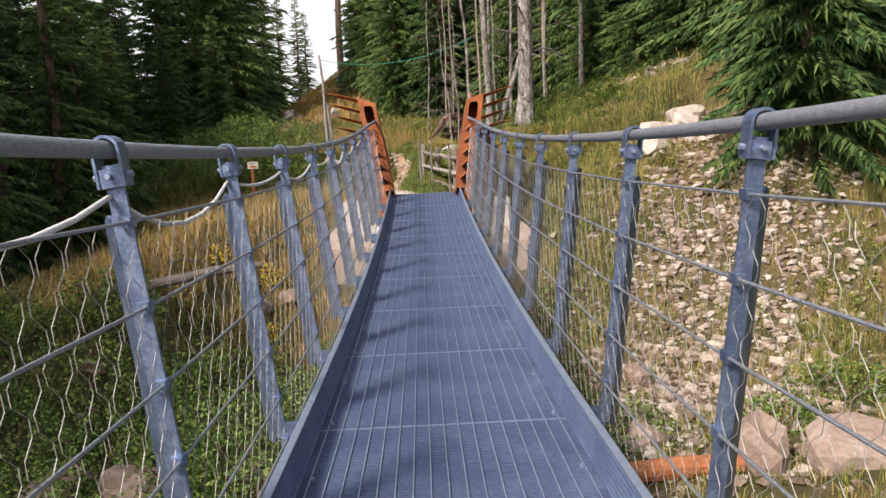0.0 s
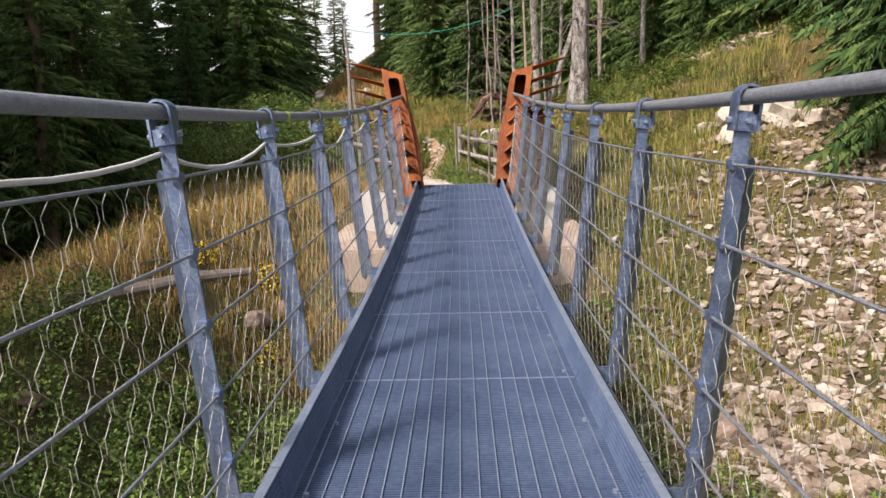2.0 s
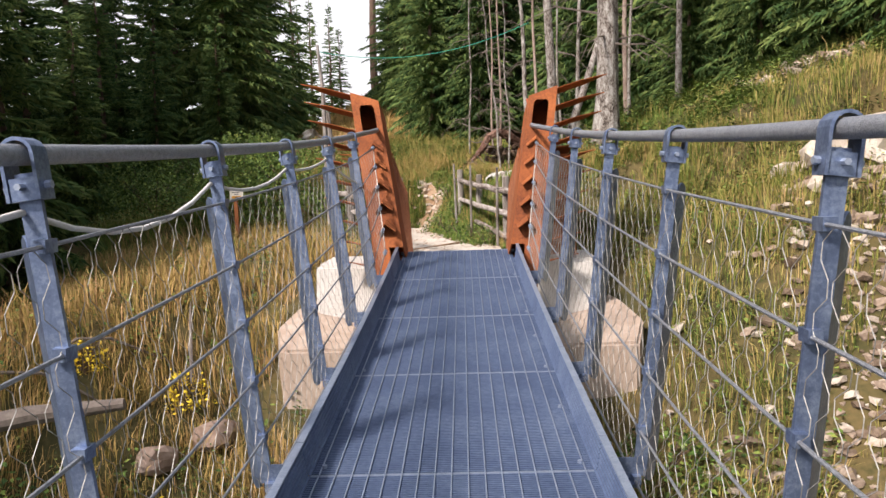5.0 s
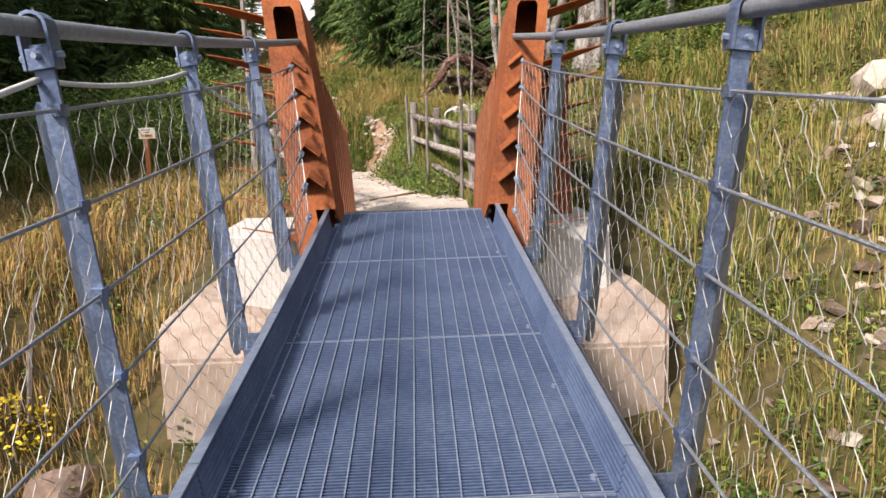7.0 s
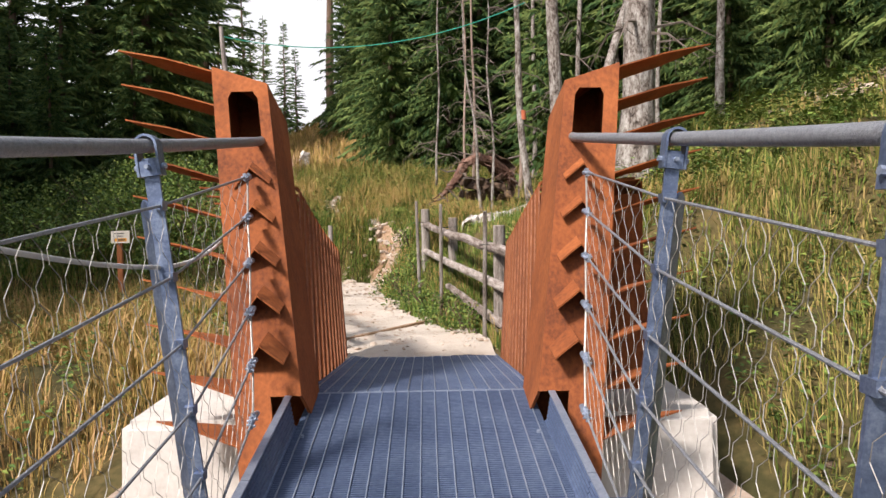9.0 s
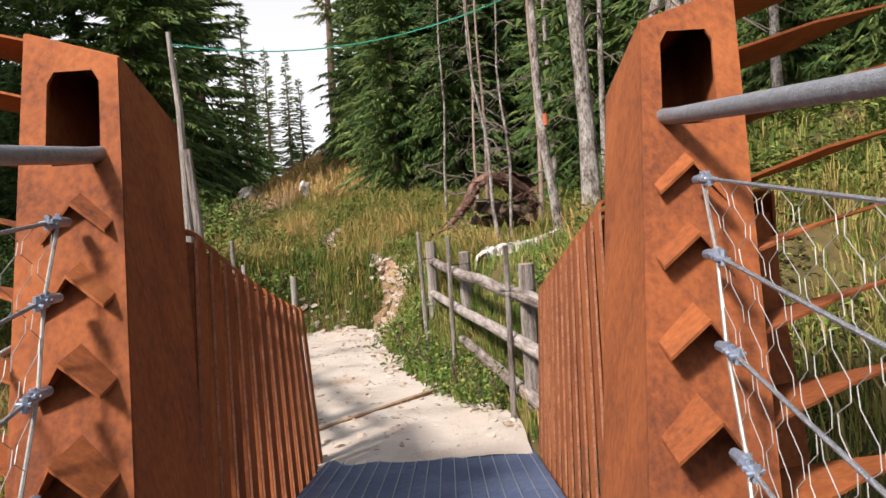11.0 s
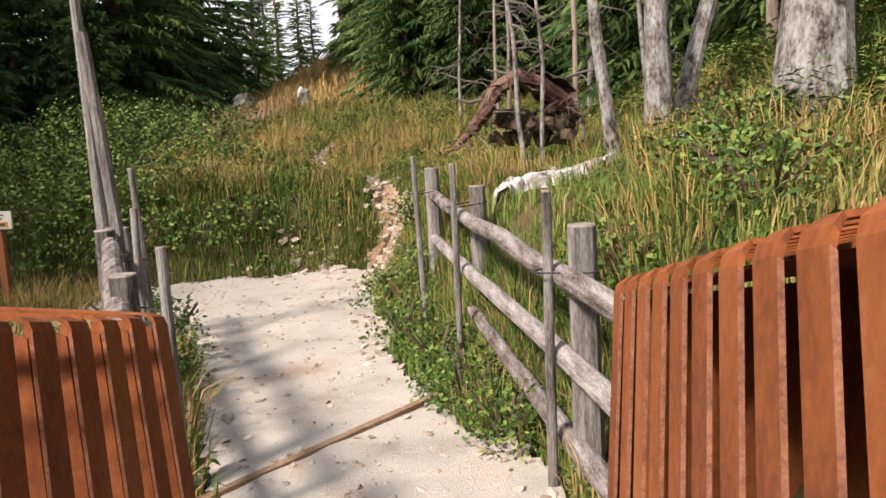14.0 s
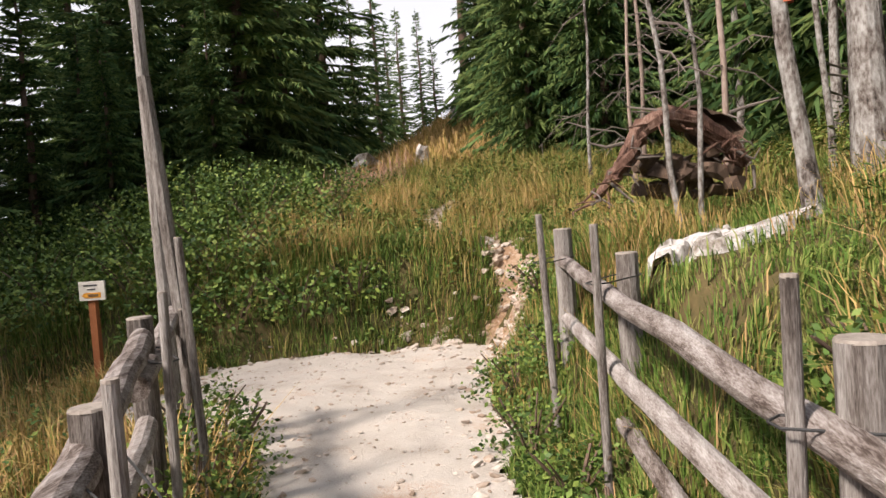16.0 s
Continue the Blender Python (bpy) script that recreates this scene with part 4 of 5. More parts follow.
for i in range(260):
    x, y = rnd.uniform(-4.5, 3.0), rnd.uniform(-8.5, -3.8)
    s = 0.03 + 0.12 * rnd.random() ** 2
    rubble.rock((x, y, bumpy(x, y) + s * 0.25), (s * 1.3, s, s * 0.7), rnd, 0.35)
solo("rubble", rubble, STONE, "loose pale broken limestone rubble on the slope", "rubble", kind="stuff")
pebbles = Shape()
for i in range(4800):
    x, y = rnd.uniform(-4.5, 0.6), rnd.uniform(2.4, 9.3)
    if not on_path(x, y, 0.15):
        continue
    edge = not on_path(x, y, -0.3)
    s = 0.004 + (0.030 if edge else 0.016) * rnd.random() ** 3
    pebbles.rock((x, y, bumpy(x, y) + 0.035 + s * 0.2), (s * 1.4, s * 1.1, s * 0.6), rnd, 0.35)
for i in range(700):
    y = rnd.uniform(8.0, 13.4)
    x = trail_x(y) + rnd.gauss(0, 0.17)
    if y < 9.8 and rnd.random() < 0.04:
        x, y = rnd.gauss(-1.6, 0.6), far_bank(-1) + rnd.gauss(0.1, 0.16)
    s = 0.012 + 0.05 * rnd.random() ** 3
    pebbles.rock((x, y, bumpy(x, y) + 0.02 + s * 0.2), (s * 1.4, s * 1.1, s * 0.8), rnd, 0.35)
for i in range(130):
    x = rnd.uniform(-2.2, -0.3)
    y = far_bank(x) + rnd.gauss(0.10, 0.14)
    g = 0.015 + 0.055 * rnd.random() ** 2
    if noise.noise(Vector((x * 1.6, 2, 17))) > -0.1:
        pebbles.rock((x, y, bumpy(x, y) + g * 0.3), (g * 1.4, g * 1.1, g * 0.8), rnd, 0.35)
solo("pebbles", pebbles, PEBBLE, "loose pale stones along the path and trail", "pebbles", kind="stuff")

# fallen timber
log = solo("fallen_log", Shape().tube([(-4.2, -3.05, 1.10), (-3.7, -2.95, 1.25), (-2.9, -2.85, 1.38), (-2.3, -2.75, 1.42)], [0.03, 0.075, 0.07, 0.04], 10, wobble=0.08, rnd=rnd), TWIG, "grey fallen log lying in the grass", "log")
solo("fallen_log", Shape().tube([(1.5, -6.15, bumpy(1.5, -6.15) + 0.1), (2.3, -6.25, bumpy(2.3, -6.25) + 0.12), (2.9, -6.3, bumpy(2.9, -6.3) + 0.1)], [0.10, 0.11, 0.10], 12, wobble=0.05, rnd=rnd), REDWOOD, "reddish brown fallen log in the gully", "log")
for i in range(5):
    x, y = -2.9 - 0.5 * i + rnd.uniform(-0.4, 0.4), -0.9 - 0.5 * i
    a = rnd.uniform(0.3, 2.6)
    pts = [(x + k * 0.28 * math.cos(a), y + k * 0.28 * math.sin(a), bumpy(x + k * 0.28 * math.cos(a), y + k * 0.28 * math.sin(a)) + 0.08 + 0.12 * math.sin(k)) for k in range(5)]
    solo("dead_branch", Shape().tube(pts, [0.02, 0.018, 0.015, 0.012, 0.006], 6), TWIG, "bare grey dead branch on the ground", "branch", "dead branches")

# ---- uprooted stump ----
stump = thing("uprooted_stump", (0.8, 7.1, 3.3), "uprooted rotten tree stump with a torn root plate", "stump")
arch = [Vector(p) for p in ((0.26, 6.86, 3.33), (0.38, 6.9, 3.45), (0.50, 6.94, 3.60), (0.58, 6.98, 3.77), (0.76, 7.04, 3.87), (0.98, 7.10, 3.80), (1.20, 7.16, 3.64), (1.32, 7.2, 3.48))]
thick = (0.035, 0.065, 0.085, 0.085, 0.075, 0.07, 0.06, 0.04)
for i in range(9):
    th, fat = i * math.tau / 9, rnd.uniform(0.45, 0.75)
    pts, rad = [], []
    for k in range(22):
        u = k / 21 * 6.999
        c, g = arch[int(u)].lerp(arch[int(u) + 1], u % 1), thick[int(u)] * (1 - u % 1) + thick[int(u) + 1] * (u % 1)
        w = th + 0.45 * u + 0.5 * noise.noise(Vector((u, i, 4)))
        pts.append(c + Vector((0.6 * math.cos(w), math.sin(w), 0.7 * math.cos(w))) * g * (0.75 + 0.5 * noise.noise(Vector((u * 1.5, i * 3, 1)))))
        rad.append(g * fat * (1 + 0.6 * noise.noise(Vector((u * 2.5, i * 5, 2)))))
    part("root", Shape().tube(pts, rad, 7, wobble=0.12, rnd=rnd), STUMPWOOD, stump)
# hollow root plate, open towards the path
hollow, rows_, cols_ = Shape(), 9, 22
for layer in (0, 1):
    for j in range(rows_):
        for k in range(cols_):
            ph, th = j / (rows_ - 1) * 1.75, k / cols_ * math.tau
            g = (1.0 + 0.11 * layer) * (1 + 0.28 * noise.noise(Vector((math.cos(th) * 1.6, math.sin(th) * 1.6, ph * 1.2 + 9))) + (0.12 * rnd.uniform(-1, 1) if j == rows_ - 1 else 0))
            hollow.v.append((1.10 + 0.19 * g * math.sin(ph) * math.cos(th), 7.25 + 0.24 * g * math.cos(ph), 3.76 + 0.15 * g * math.sin(ph) * math.sin(th) - 0.07 * g * math.sin(ph) * math.cos(th)))
for layer in (0, 1):
    o = layer * rows_ * cols_
    for j in range(rows_ - 1):
        for k in range(cols_):
            q = (o + j * cols_ + k, o + j * cols_ + (k + 1) % cols_, o + (j + 1) * cols_ + (k + 1) % cols_, o + (j + 1) * cols_ + k)
            hollow.f.append(q if layer else q[::-1])
for k in range(cols_):
    a, b = (rows_ - 1) * cols_ + k, (rows_ - 1) * cols_ + (k + 1) % cols_
    hollow.f.append((a, b, b + rows_ * cols_, a + rows_ * cols_))
part("root_plate", hollow, BROWNBARK, stump, "dark hollow root plate clotted with soil")
soil = Shape()
for i in range(46):
    g, u = rnd.uniform(0.03, 0.09), rnd.random()
    soil.rock((0.58 + 0.72 * u, rnd.uniform(7.1, 7.35), 3.30 + rnd.random() * 0.34), (g * 1.3, g, g), rnd, 0.6)
tagged(part("soil_clump", soil, BROWNBARK, stump, "dark clotted soil held by the roots"), kind="stuff")
for i in range(46):
    k = rnd.randrange(0, 8)
    a = arch[k] + Vector((rnd.uniform(-0.06, 0.06), rnd.uniform(-0.10, 0), rnd.uniform(-0.06, 0.06)))
    d = Vector((rnd.uniform(-1, 1), rnd.uniform(-0.9, 0.1), rnd.uniform(-0.9, 0.25))).normalized()
    L = rnd.uniform(0.08, 0.26)
    bend = Vector((rnd.uniform(-0.1, 0.1), rnd.uniform(-0.1, 0.1), rnd.uniform(-0.12, 0.08)))
    g = rnd.uniform(0.006, 0.016)
    part("root", Shape().tube([a, a + d * L * 0.35 + bend * 0.6, a + d * L * 0.7 + bend, a + d * L + bend * 0.4], [g, g * 0.8, g * 0.6, 0.003], 6), STUMPWOOD if i % 3 else TWIG, stump)
part("root", Shape().tube(((0.22, 6.75, 3.70), (0.34, 6.78, 3.66), (0.46, 6.82, 3.68)), [0.006, 0.011, 0.014], 7), TWIG, stump, "bare grey broken root")
part("root", Shape().tube(((1.2, 7.0, 3.84), (1.35, 7.05, 3.88), (1.55, 7.1, 3.92)), [0.014, 0.012, 0.005], 7), TWIG, stump, "bare grey broken root")

# ---- trees ----
def limb_frame(d):
    s = d.cross(Vector((0, 0, 1)))
    return s.normalized() if s.length > 1e-4 else Vector((1, 0, 0))


def spruce_shapes(height, spread, seed, low=0.06, thin=1.0, droop=0.35, density=1.0, fine=1.0):
    """Trunk and crown of one conifer standing at the origin."""
    r = random.Random(seed)
    trunk, crown = Shape(), Shape()
    n = 12
    trunk.tube([(0.05 * math.sin(k), 0.05 * math.cos(k * 1.7), height * k / n - 0.3) for k in range(n + 1)], [height * 0.0135 * (1 - k / n) ** 0.8 + 0.012 for k in range(n + 1)], 8)
    z = height * low
    while z < height * 0.985:
        rel = z / height
        reach = spread * (1 - rel) ** 0.75 * r.uniform(0.72, 1.1) + 0.10
        count = max(4, int((7 + 6 * (1 - rel)) * thin))
        for i in range(count):
            if r.random() > 0.95 * density:
                continue
            a = r.uniform(0, math.tau)
            L = reach * r.uniform(0.45, 1.12)
            rise = 0.45 * rel - 0.05
            base = Vector((0, 0, z + r.uniform(-0.35, 0.35)))
            d = Vector((math.cos(a), math.sin(a), rise)).normalized()
            s = limb_frame(d)
            tip_drop = droop * L * (1 - rel)
            steps = max(3, int(L / (0.10 * fine)))
            for k in range(1, steps + 1):
                u = k / steps
                p = base + d * (L * u) + Vector((0, 0, -tip_drop * u * u))
                w = (0.33 * (1 - 0.7 * u) + 0.06) * min(1.0, 0.35 + L / 2.2) * (0.45 + 0.55 * fine)
                for sgn in (-1, 1):
                    if r.random() < 0.14:
                        continue
                    e = p + s * (sgn * w * r.uniform(0.6, 1.2)) + d * (0.20 * r.uniform(0.4, 1.2)) + Vector((0, 0, -r.uniform(0.02, 0.20) * (1.2 - rel)))
                    f = p.lerp(e, r.uniform(0.55, 0.9)) + d * r.uniform(0.05, 0.22) + Vector((0, 0, -0.03 - 0.16 * r.random()))
                    crown.add([p - d * 0.055, p + d * 0.045 + Vector((0, 0, 0.03)), e], [(0, 1, 2)])
                    crown.add([p.lerp(e, 0.15) - d * 0.03, p.lerp(e, 0.4) + d * 0.05, f], [(0, 1, 2)])
                if r.random() < 0.75:
                    h = p + Vector((r.uniform(-0.12, 0.12), r.uniform(-0.12, 0.12), -r.uniform(0.12, 0.34) * (1.15 - rel)))
                    crown.add([p + s * 0.035, p - s * 0.035, h], [(0, 1, 2)])
        z += height * 0.021 * r.uniform(0.75, 1.25) / thin ** 0.5 * fine ** 0.5
    crown.add([(0.05, 0, height), (-0.05, 0.05, height - 0.5), (0.02, -0.06, height - 0.5), (0, 0, height + 0.3)], [(0, 1, 3), (1, 2, 3), (0, 2, 3)])
    return trunk, crown


TREES = []
for h, w, seed, kw, needles, label in (
        (13.0, 2.5, 1, {}, NEEDLE, "dense dark green spruce tree with drooping branches"),
        (16.0, 2.7, 2, {"low": 0.10}, NEEDLE, "tall dark green spruce tree with drooping branches"),
        (9.0, 2.1, 3, {"low": 0.03}, NEEDLE, "young green spruce tree branched to the ground"),
        (15.0, 1.7, 4, {"low": 0.15, "thin": 0.95, "density": 0.95}, NEEDLE, "slender sparse spruce tree with a bare lower trunk"),
        (17.0, 2.3, 5, {"low": 0.35, "thin": 0.6, "density": 0.6, "droop": 0.2}, NEEDLE_WARM, "tall open larch tree with yellow-green needles"),
        (9.5, 1.75, 6, {"low": 0.02, "fine": 0.5}, NEEDLE, "dense dark green spruce beside the rubble, branched to the ground")):
    tr, cr = spruce_shapes(h, w, seed, **kw)
    root = thing("spruce_tree" if needles is NEEDLE else "larch_tree", (0, 0, -60), label, "tree")
    part("trunk", tr, BROWNBARK, root, local=True)
    part("crown", cr, needles, root, local=True)
    TREES.append((root, h))


PLANTED = []


def plant(kind, x, y, height, turn):
    root, h = TREES[kind]
    k = height / h
    m = Matrix.Translation((x, y, land(x, y) - 0.15)) @ Matrix.Rotation(turn, 4, "Z")
    if kind not in PLANTED:
        PLANTED.append(kind)
        ob = root
        ob.matrix_basis = m
    else:
        ob = copy_thing(root, m)
    ob.scale = (k * (1 + 0.15 * math.sin(turn * 5)), k * (1 + 0.15 * math.cos(turn * 3)), k)
    return ob


rnd = random.Random(21)
# bearing in degrees to the right of +y as seen from the end of the walk, distance, height, kind
for bearing, dist, height, kind in (
        (-21.5, 25, 17, 0), (-24.5, 22, 17, 0), (-28, 24, 15, 1), (-18.6, 30, 17, 0), (-31, 21, 9.5, 2), (-23, 31, 19, 1),
        (-35, 20, 6.2, 2), (-38, 22, 5.2, 2), (-41, 20, 4.8, 2), (-32.5, 27, 9, 0), (-43, 30, 8, 3), (-47, 24, 6, 2), (-50, 20, 15, 1), (-55, 18, 15, 0), (-60, 17, 16, 1), (-65, 16, 15, 0), (-39.5, 34, 9.5, 3), (-36.5, 40, 11, 3),
        (-14.6, 46, 14, 3), (-12.9, 50, 12, 3), (-11.4, 47, 9.5, 3), (-16.3, 50, 15, 3), (-13.8, 53, 13, 3), (-10.4, 52, 9, 3),
        (-8.0, 36, 17, 4), (-5.5, 25, 9.5, 2), (-3.8, 22, 8, 2), (-1.8, 25, 10, 2), (-7, 28, 7, 2), (0, 27, 12, 0), (2.5, 29, 15, 1), (4.5, 24, 12, 0), (7, 27, 16, 1), (9, 22, 12, 2), (11.5, 25, 17, 1), (14.5, 20, 14, 0), (17, 23, 16, 1), (20, 18, 13, 0), (23, 21, 17, 3), (26, 17, 15, 0), (30, 16, 14, 1), (34, 15, 13, 0), (38, 17, 15, 1), (43, 14, 13, 2),
        (-3.5, 17.5, 8, 2), (-0.6, 18.5, 9, 2), (2.0, 16.5, 8, 2), (5.0, 17.5, 9, 0), (8.2, 18.5, 9.5, 2), (11.5, 16.5, 9, 0), (-26.5, 18, 5.6, 2), (-33.5, 17, 5.2, 2),
        (-4.5, 38, 18, 1), (-1, 42, 20, 1), (4, 40, 20, 0), (9, 38, 19, 1), (15, 36, 18, 0), (21, 33, 18, 1), (28, 30, 17, 0), (36, 28, 17, 1), (6, 33, 18, 4), (12, 31, 17, 3)):
    b = radians(bearing)
    plant(kind, 0.17 + dist * math.sin(b), 1.35 + dist * math.cos(b), height, rnd.uniform(0, 6.28))
for x, y, height, kind in (
        (-9.5, 1, 11, 0), (-11, 4.2, 13, 1), (-8.6, 6.5, 8, 2), (-13, -1, 17, 0), (-12, -5, 13, 1), (-10.4, -3.2, 11, 0), (-15, 3, 18, 0), (-16, 8, 18, 1), (-14, -9, 16, 0), (-18, 0, 18, 1), (-13.5, 11, 12, 3), (-20, 6, 19, 0), (-19, -6, 18, 1), (-17, 13, 19, 0), (-10.6, 15.0, 7, 0), (-15.2, 13.8, 17, 0), (-16.5, 25, 15, 0), (-14.2, 23.5, 15, 0), (-11.6, 12.8, 9, 0), (-16, 15.5, 19, 1), (-14.8, 12, 16, 0), (-18, 18, 20, 0), (-9.8, 11.8, 5.5, 2), (-12.2, 8.6, 9, 0), (-7.6, -1.8, 9.5, 3), (-8.2, 0.6, 10, 1), (-7.4, 2.6, 9.5, 3), (-8.8, -4.4, 9.5, 1), (-7.9, -6.2, 9, 3), (-9.4, 4.2, 10.5, 1), (-10.2, 7.4, 8, 0), (-13.4, 5.8, 17, 1), (-11.8, -7.6, 15, 0), (-14.6, 0.8, 17, 1),
        (6.5, -0.3, 9.5, 5), (7.9, 1.6, 11, 5), (4.9, 10.6, 11, 0), (4.7, 7.9, 4.2, 2), (5.7, 6.9, 5, 2), (6.7, 6.1, 6, 2), (7.5, 4.5, 6.5, 2), (5.3, 8.8, 6, 2), (8.2, 5.2, 7, 2), (5.7, 9.4, 10, 2), (9.8, 7.2, 12, 0), (7.7, 7.4, 9, 2), (6.3, 11.4, 12, 0), (10.6, 5.4, 12, 1), (3.7, 12.4, 10, 2), (9.0, 10.2, 13, 0), (8.9, 2.9, 11, 5), (7.2, 5.4, 11, 0), (6.4, 8.8, 12, 1), (8.6, 8.4, 13, 0), (7.4, 11.5, 13, 1), (9.4, 4, 14, 1), (8.4, 6.6, 11, 2), (10.4, -1.8, 13, 0), (12.6, 1.2, 16, 1), (11.5, 7, 15, 0), (13.5, -4, 15, 0), (9.8, -5.5, 12, 2), (15, 5, 17, 1), (12, -9, 14, 0)):
    plant(kind, x, y, height, rnd.uniform(0, 6.28))
# unseen spruces, added behind the start of the bridge to shade the gully
for x, y, height, kind in ((-11.5, -11.5, 15, 0), (-13.0, -16.0, 17, 1), (-9.8, -15.5, 12, 0), (1.5, -26.0, 14, 1), (9.0, -19.0, 15, 1)):
    plant(kind, x, y, height, rnd.uniform(0, 6.28))


def snag(x, y, height, radius, mat, label, seed, twigs, lean=(0.0, 0.0), low=0.25, reach=1.0, name="dead_tree"):
    """A standing dead trunk with bare twigs."""
    r = random.Random(seed)
    z0 = bumpy(x, y)
    root = thing(name, (x, y, z0), label, "tree", "dead trees on the bank")
    n = 10
    axis = [Vector((x + lean[0] * k / n + 0.03 * math.sin(k * 1.3 + seed), y + lean[1] * k / n, z0 - 0.25 + (height + 0.25) * k / n)) for k in range(n + 1)]
    rad = [radius * (1 - 0.75 * k / n) + (radius * 0.45 if k == 0 else 0) for k in range(n + 1)]
    part("trunk", Shape().tube(axis, rad, 14, wobble=0.05, rnd=r), mat, root)
    s = Shape()
    for i in range(twigs):
        u = r.uniform(low, 1.0)
        p = axis[0].lerp(axis[-1], u)
        k = min(n - 1, int(u * n))
        p = axis[k].lerp(axis[k + 1], u * n - k)
        a = r.uniform(0, math.tau)
        L = reach * r.uniform(0.3, 1.0) * (1.15 - u * 0.6)
        d = Vector((math.cos(a), math.sin(a), r.uniform(-0.45, 0.25)))
        m1, m2 = p + d * L * 0.5 + Vector((0, 0, 0.05 * L)), p + d * L + Vector((0, 0, -0.22 * L))
        s.tube([p, m1, m2], [0.012 + 0.06 * radius, 0.008 + 0.03 * radius, 0.003], 4, cap=False)
        for j in range(4):
            q = p.lerp(m1, r.uniform(0.3, 1.0)) if j < 2 else m1.lerp(m2, r.uniform(0.1, 0.95))
            e = q + Vector((r.uniform(-0.35, 0.35), r.uniform(-0.35, 0.35), r.uniform(-0.35, 0.12))) * L
            s.tube([q, e], [0.005, 0.002], 3, cap=False)
    if twigs:
        tagged(part("branchwork", s, TWIG, root), kind="stuff")
    return root


big = snag(2.46, 5.05, 12, 0.195, BARK, "thick dead spruce trunk with flaking lichen-grey bark", 31, 46, (0.25, 0.3), 0.16, 1.7)
snag(1.68, 5.80, 12, 0.09, BARK, "dead spruce trunk with lichen-grey bark beside rocks", 32, 26, (-0.15, 0.2), 0.3, 0.9)
thin = snag(1.30, 5.50, 5.4, 0.05, BARK, "thin bare grey trunk with a red paint mark", 33, 4, (-0.35, 0.0), 0.7, 0.4)
part("paint_mark", Shape().tube([(1.222, 5.50, 4.20), (1.215, 5.50, 4.31)], [0.042, 0.041], 14, cap=False), REDPAINT, thin, "faded red paint band")
snag(0.86, 6.88, 3.4, 0.026, BARK, "slim bare grey sapling beside the stump", 34, 10, (-0.35, 0.0), 0.3, 0.5)
snag(1.00, 6.92, 3.6, 0.022, BARK, "slim bare grey sapling beside the stump", 35, 12, (-0.1, 0.0), 0.3, 0.5)
for i, (x, y, h, r, tw) in enumerate(((3.5, 8.3, 10, 0.09, 26), (2.7, 9.6, 11, 0.08, 28), (4.3, 7.2, 10, 0.10, 26), (1.9, 11.2, 9, 0.07, 30), (2.4, 13.0, 11, 0.09, 30), (5.2, 9.5, 11, 0.10, 26), (0.9, 12.6, 7, 0.05, 26), (3.2, 6.6, 8, 0.05, 22), (6.0, 6.9, 10, 0.09, 26), (1.2, 14.5, 9, 0.06, 28), (3.9, 11.8, 12, 0.09, 28), (2.1, 7.9, 6, 0.045, 22), (7.2, 9.4, 11, 0.10, 24), (0.3, 13.6, 6, 0.05, 22), (5.6, 12.6, 12, 0.1, 26))):
    snag(x, y, h, r * 0.62, PALEBARK if i % 3 == 0 else BARK, "slender dead conifer trunk with bare twigs", 40 + i, tw, (0.15 * math.sin(i * 2.1), 0), 0.12, 1.0)
for i, (x, y, h) in enumerate(((-8.6, 2.6, 12), (-9.2, -1.6, 13), (-11.5, 1.6, 13))):
    snag(x, y, h, 0.12, BROWNBARK, "straight brown spruce trunk bare of lower branches", 60 + i, 22, (0.1, 0.1), 0.2, 1.2)
solo("leaning_trunk", Shape().tube([(1.83, 6.0, 3.15), (2.15, 6.25, 4.1), (2.5, 6.5, 5.0), (2.9, 6.8, 6.2)], [0.075, 0.07, 0.06, 0.04], 10, wobble=0.05, rnd=rnd), BARK, "pale grey dead trunk leaning against standing trees", "tree")

cord = Shape()
a, b = Vector((-2.345, 5.45, 5.22)), Vector((1.26, 5.46, 5.58))
cord.tube([a.lerp(b, k / 14) - Vector((0, 0, 0.30 * 4 * (k / 14) * (1 - k / 14))) for k in range(15)], 0.006, 5)
solo("cord", cord, GREENTAPE, "thin green plastic cord strung from pole to trunk", "cord")

# ---- grass and undergrowth ----
gen = np.random.default_rng(7)


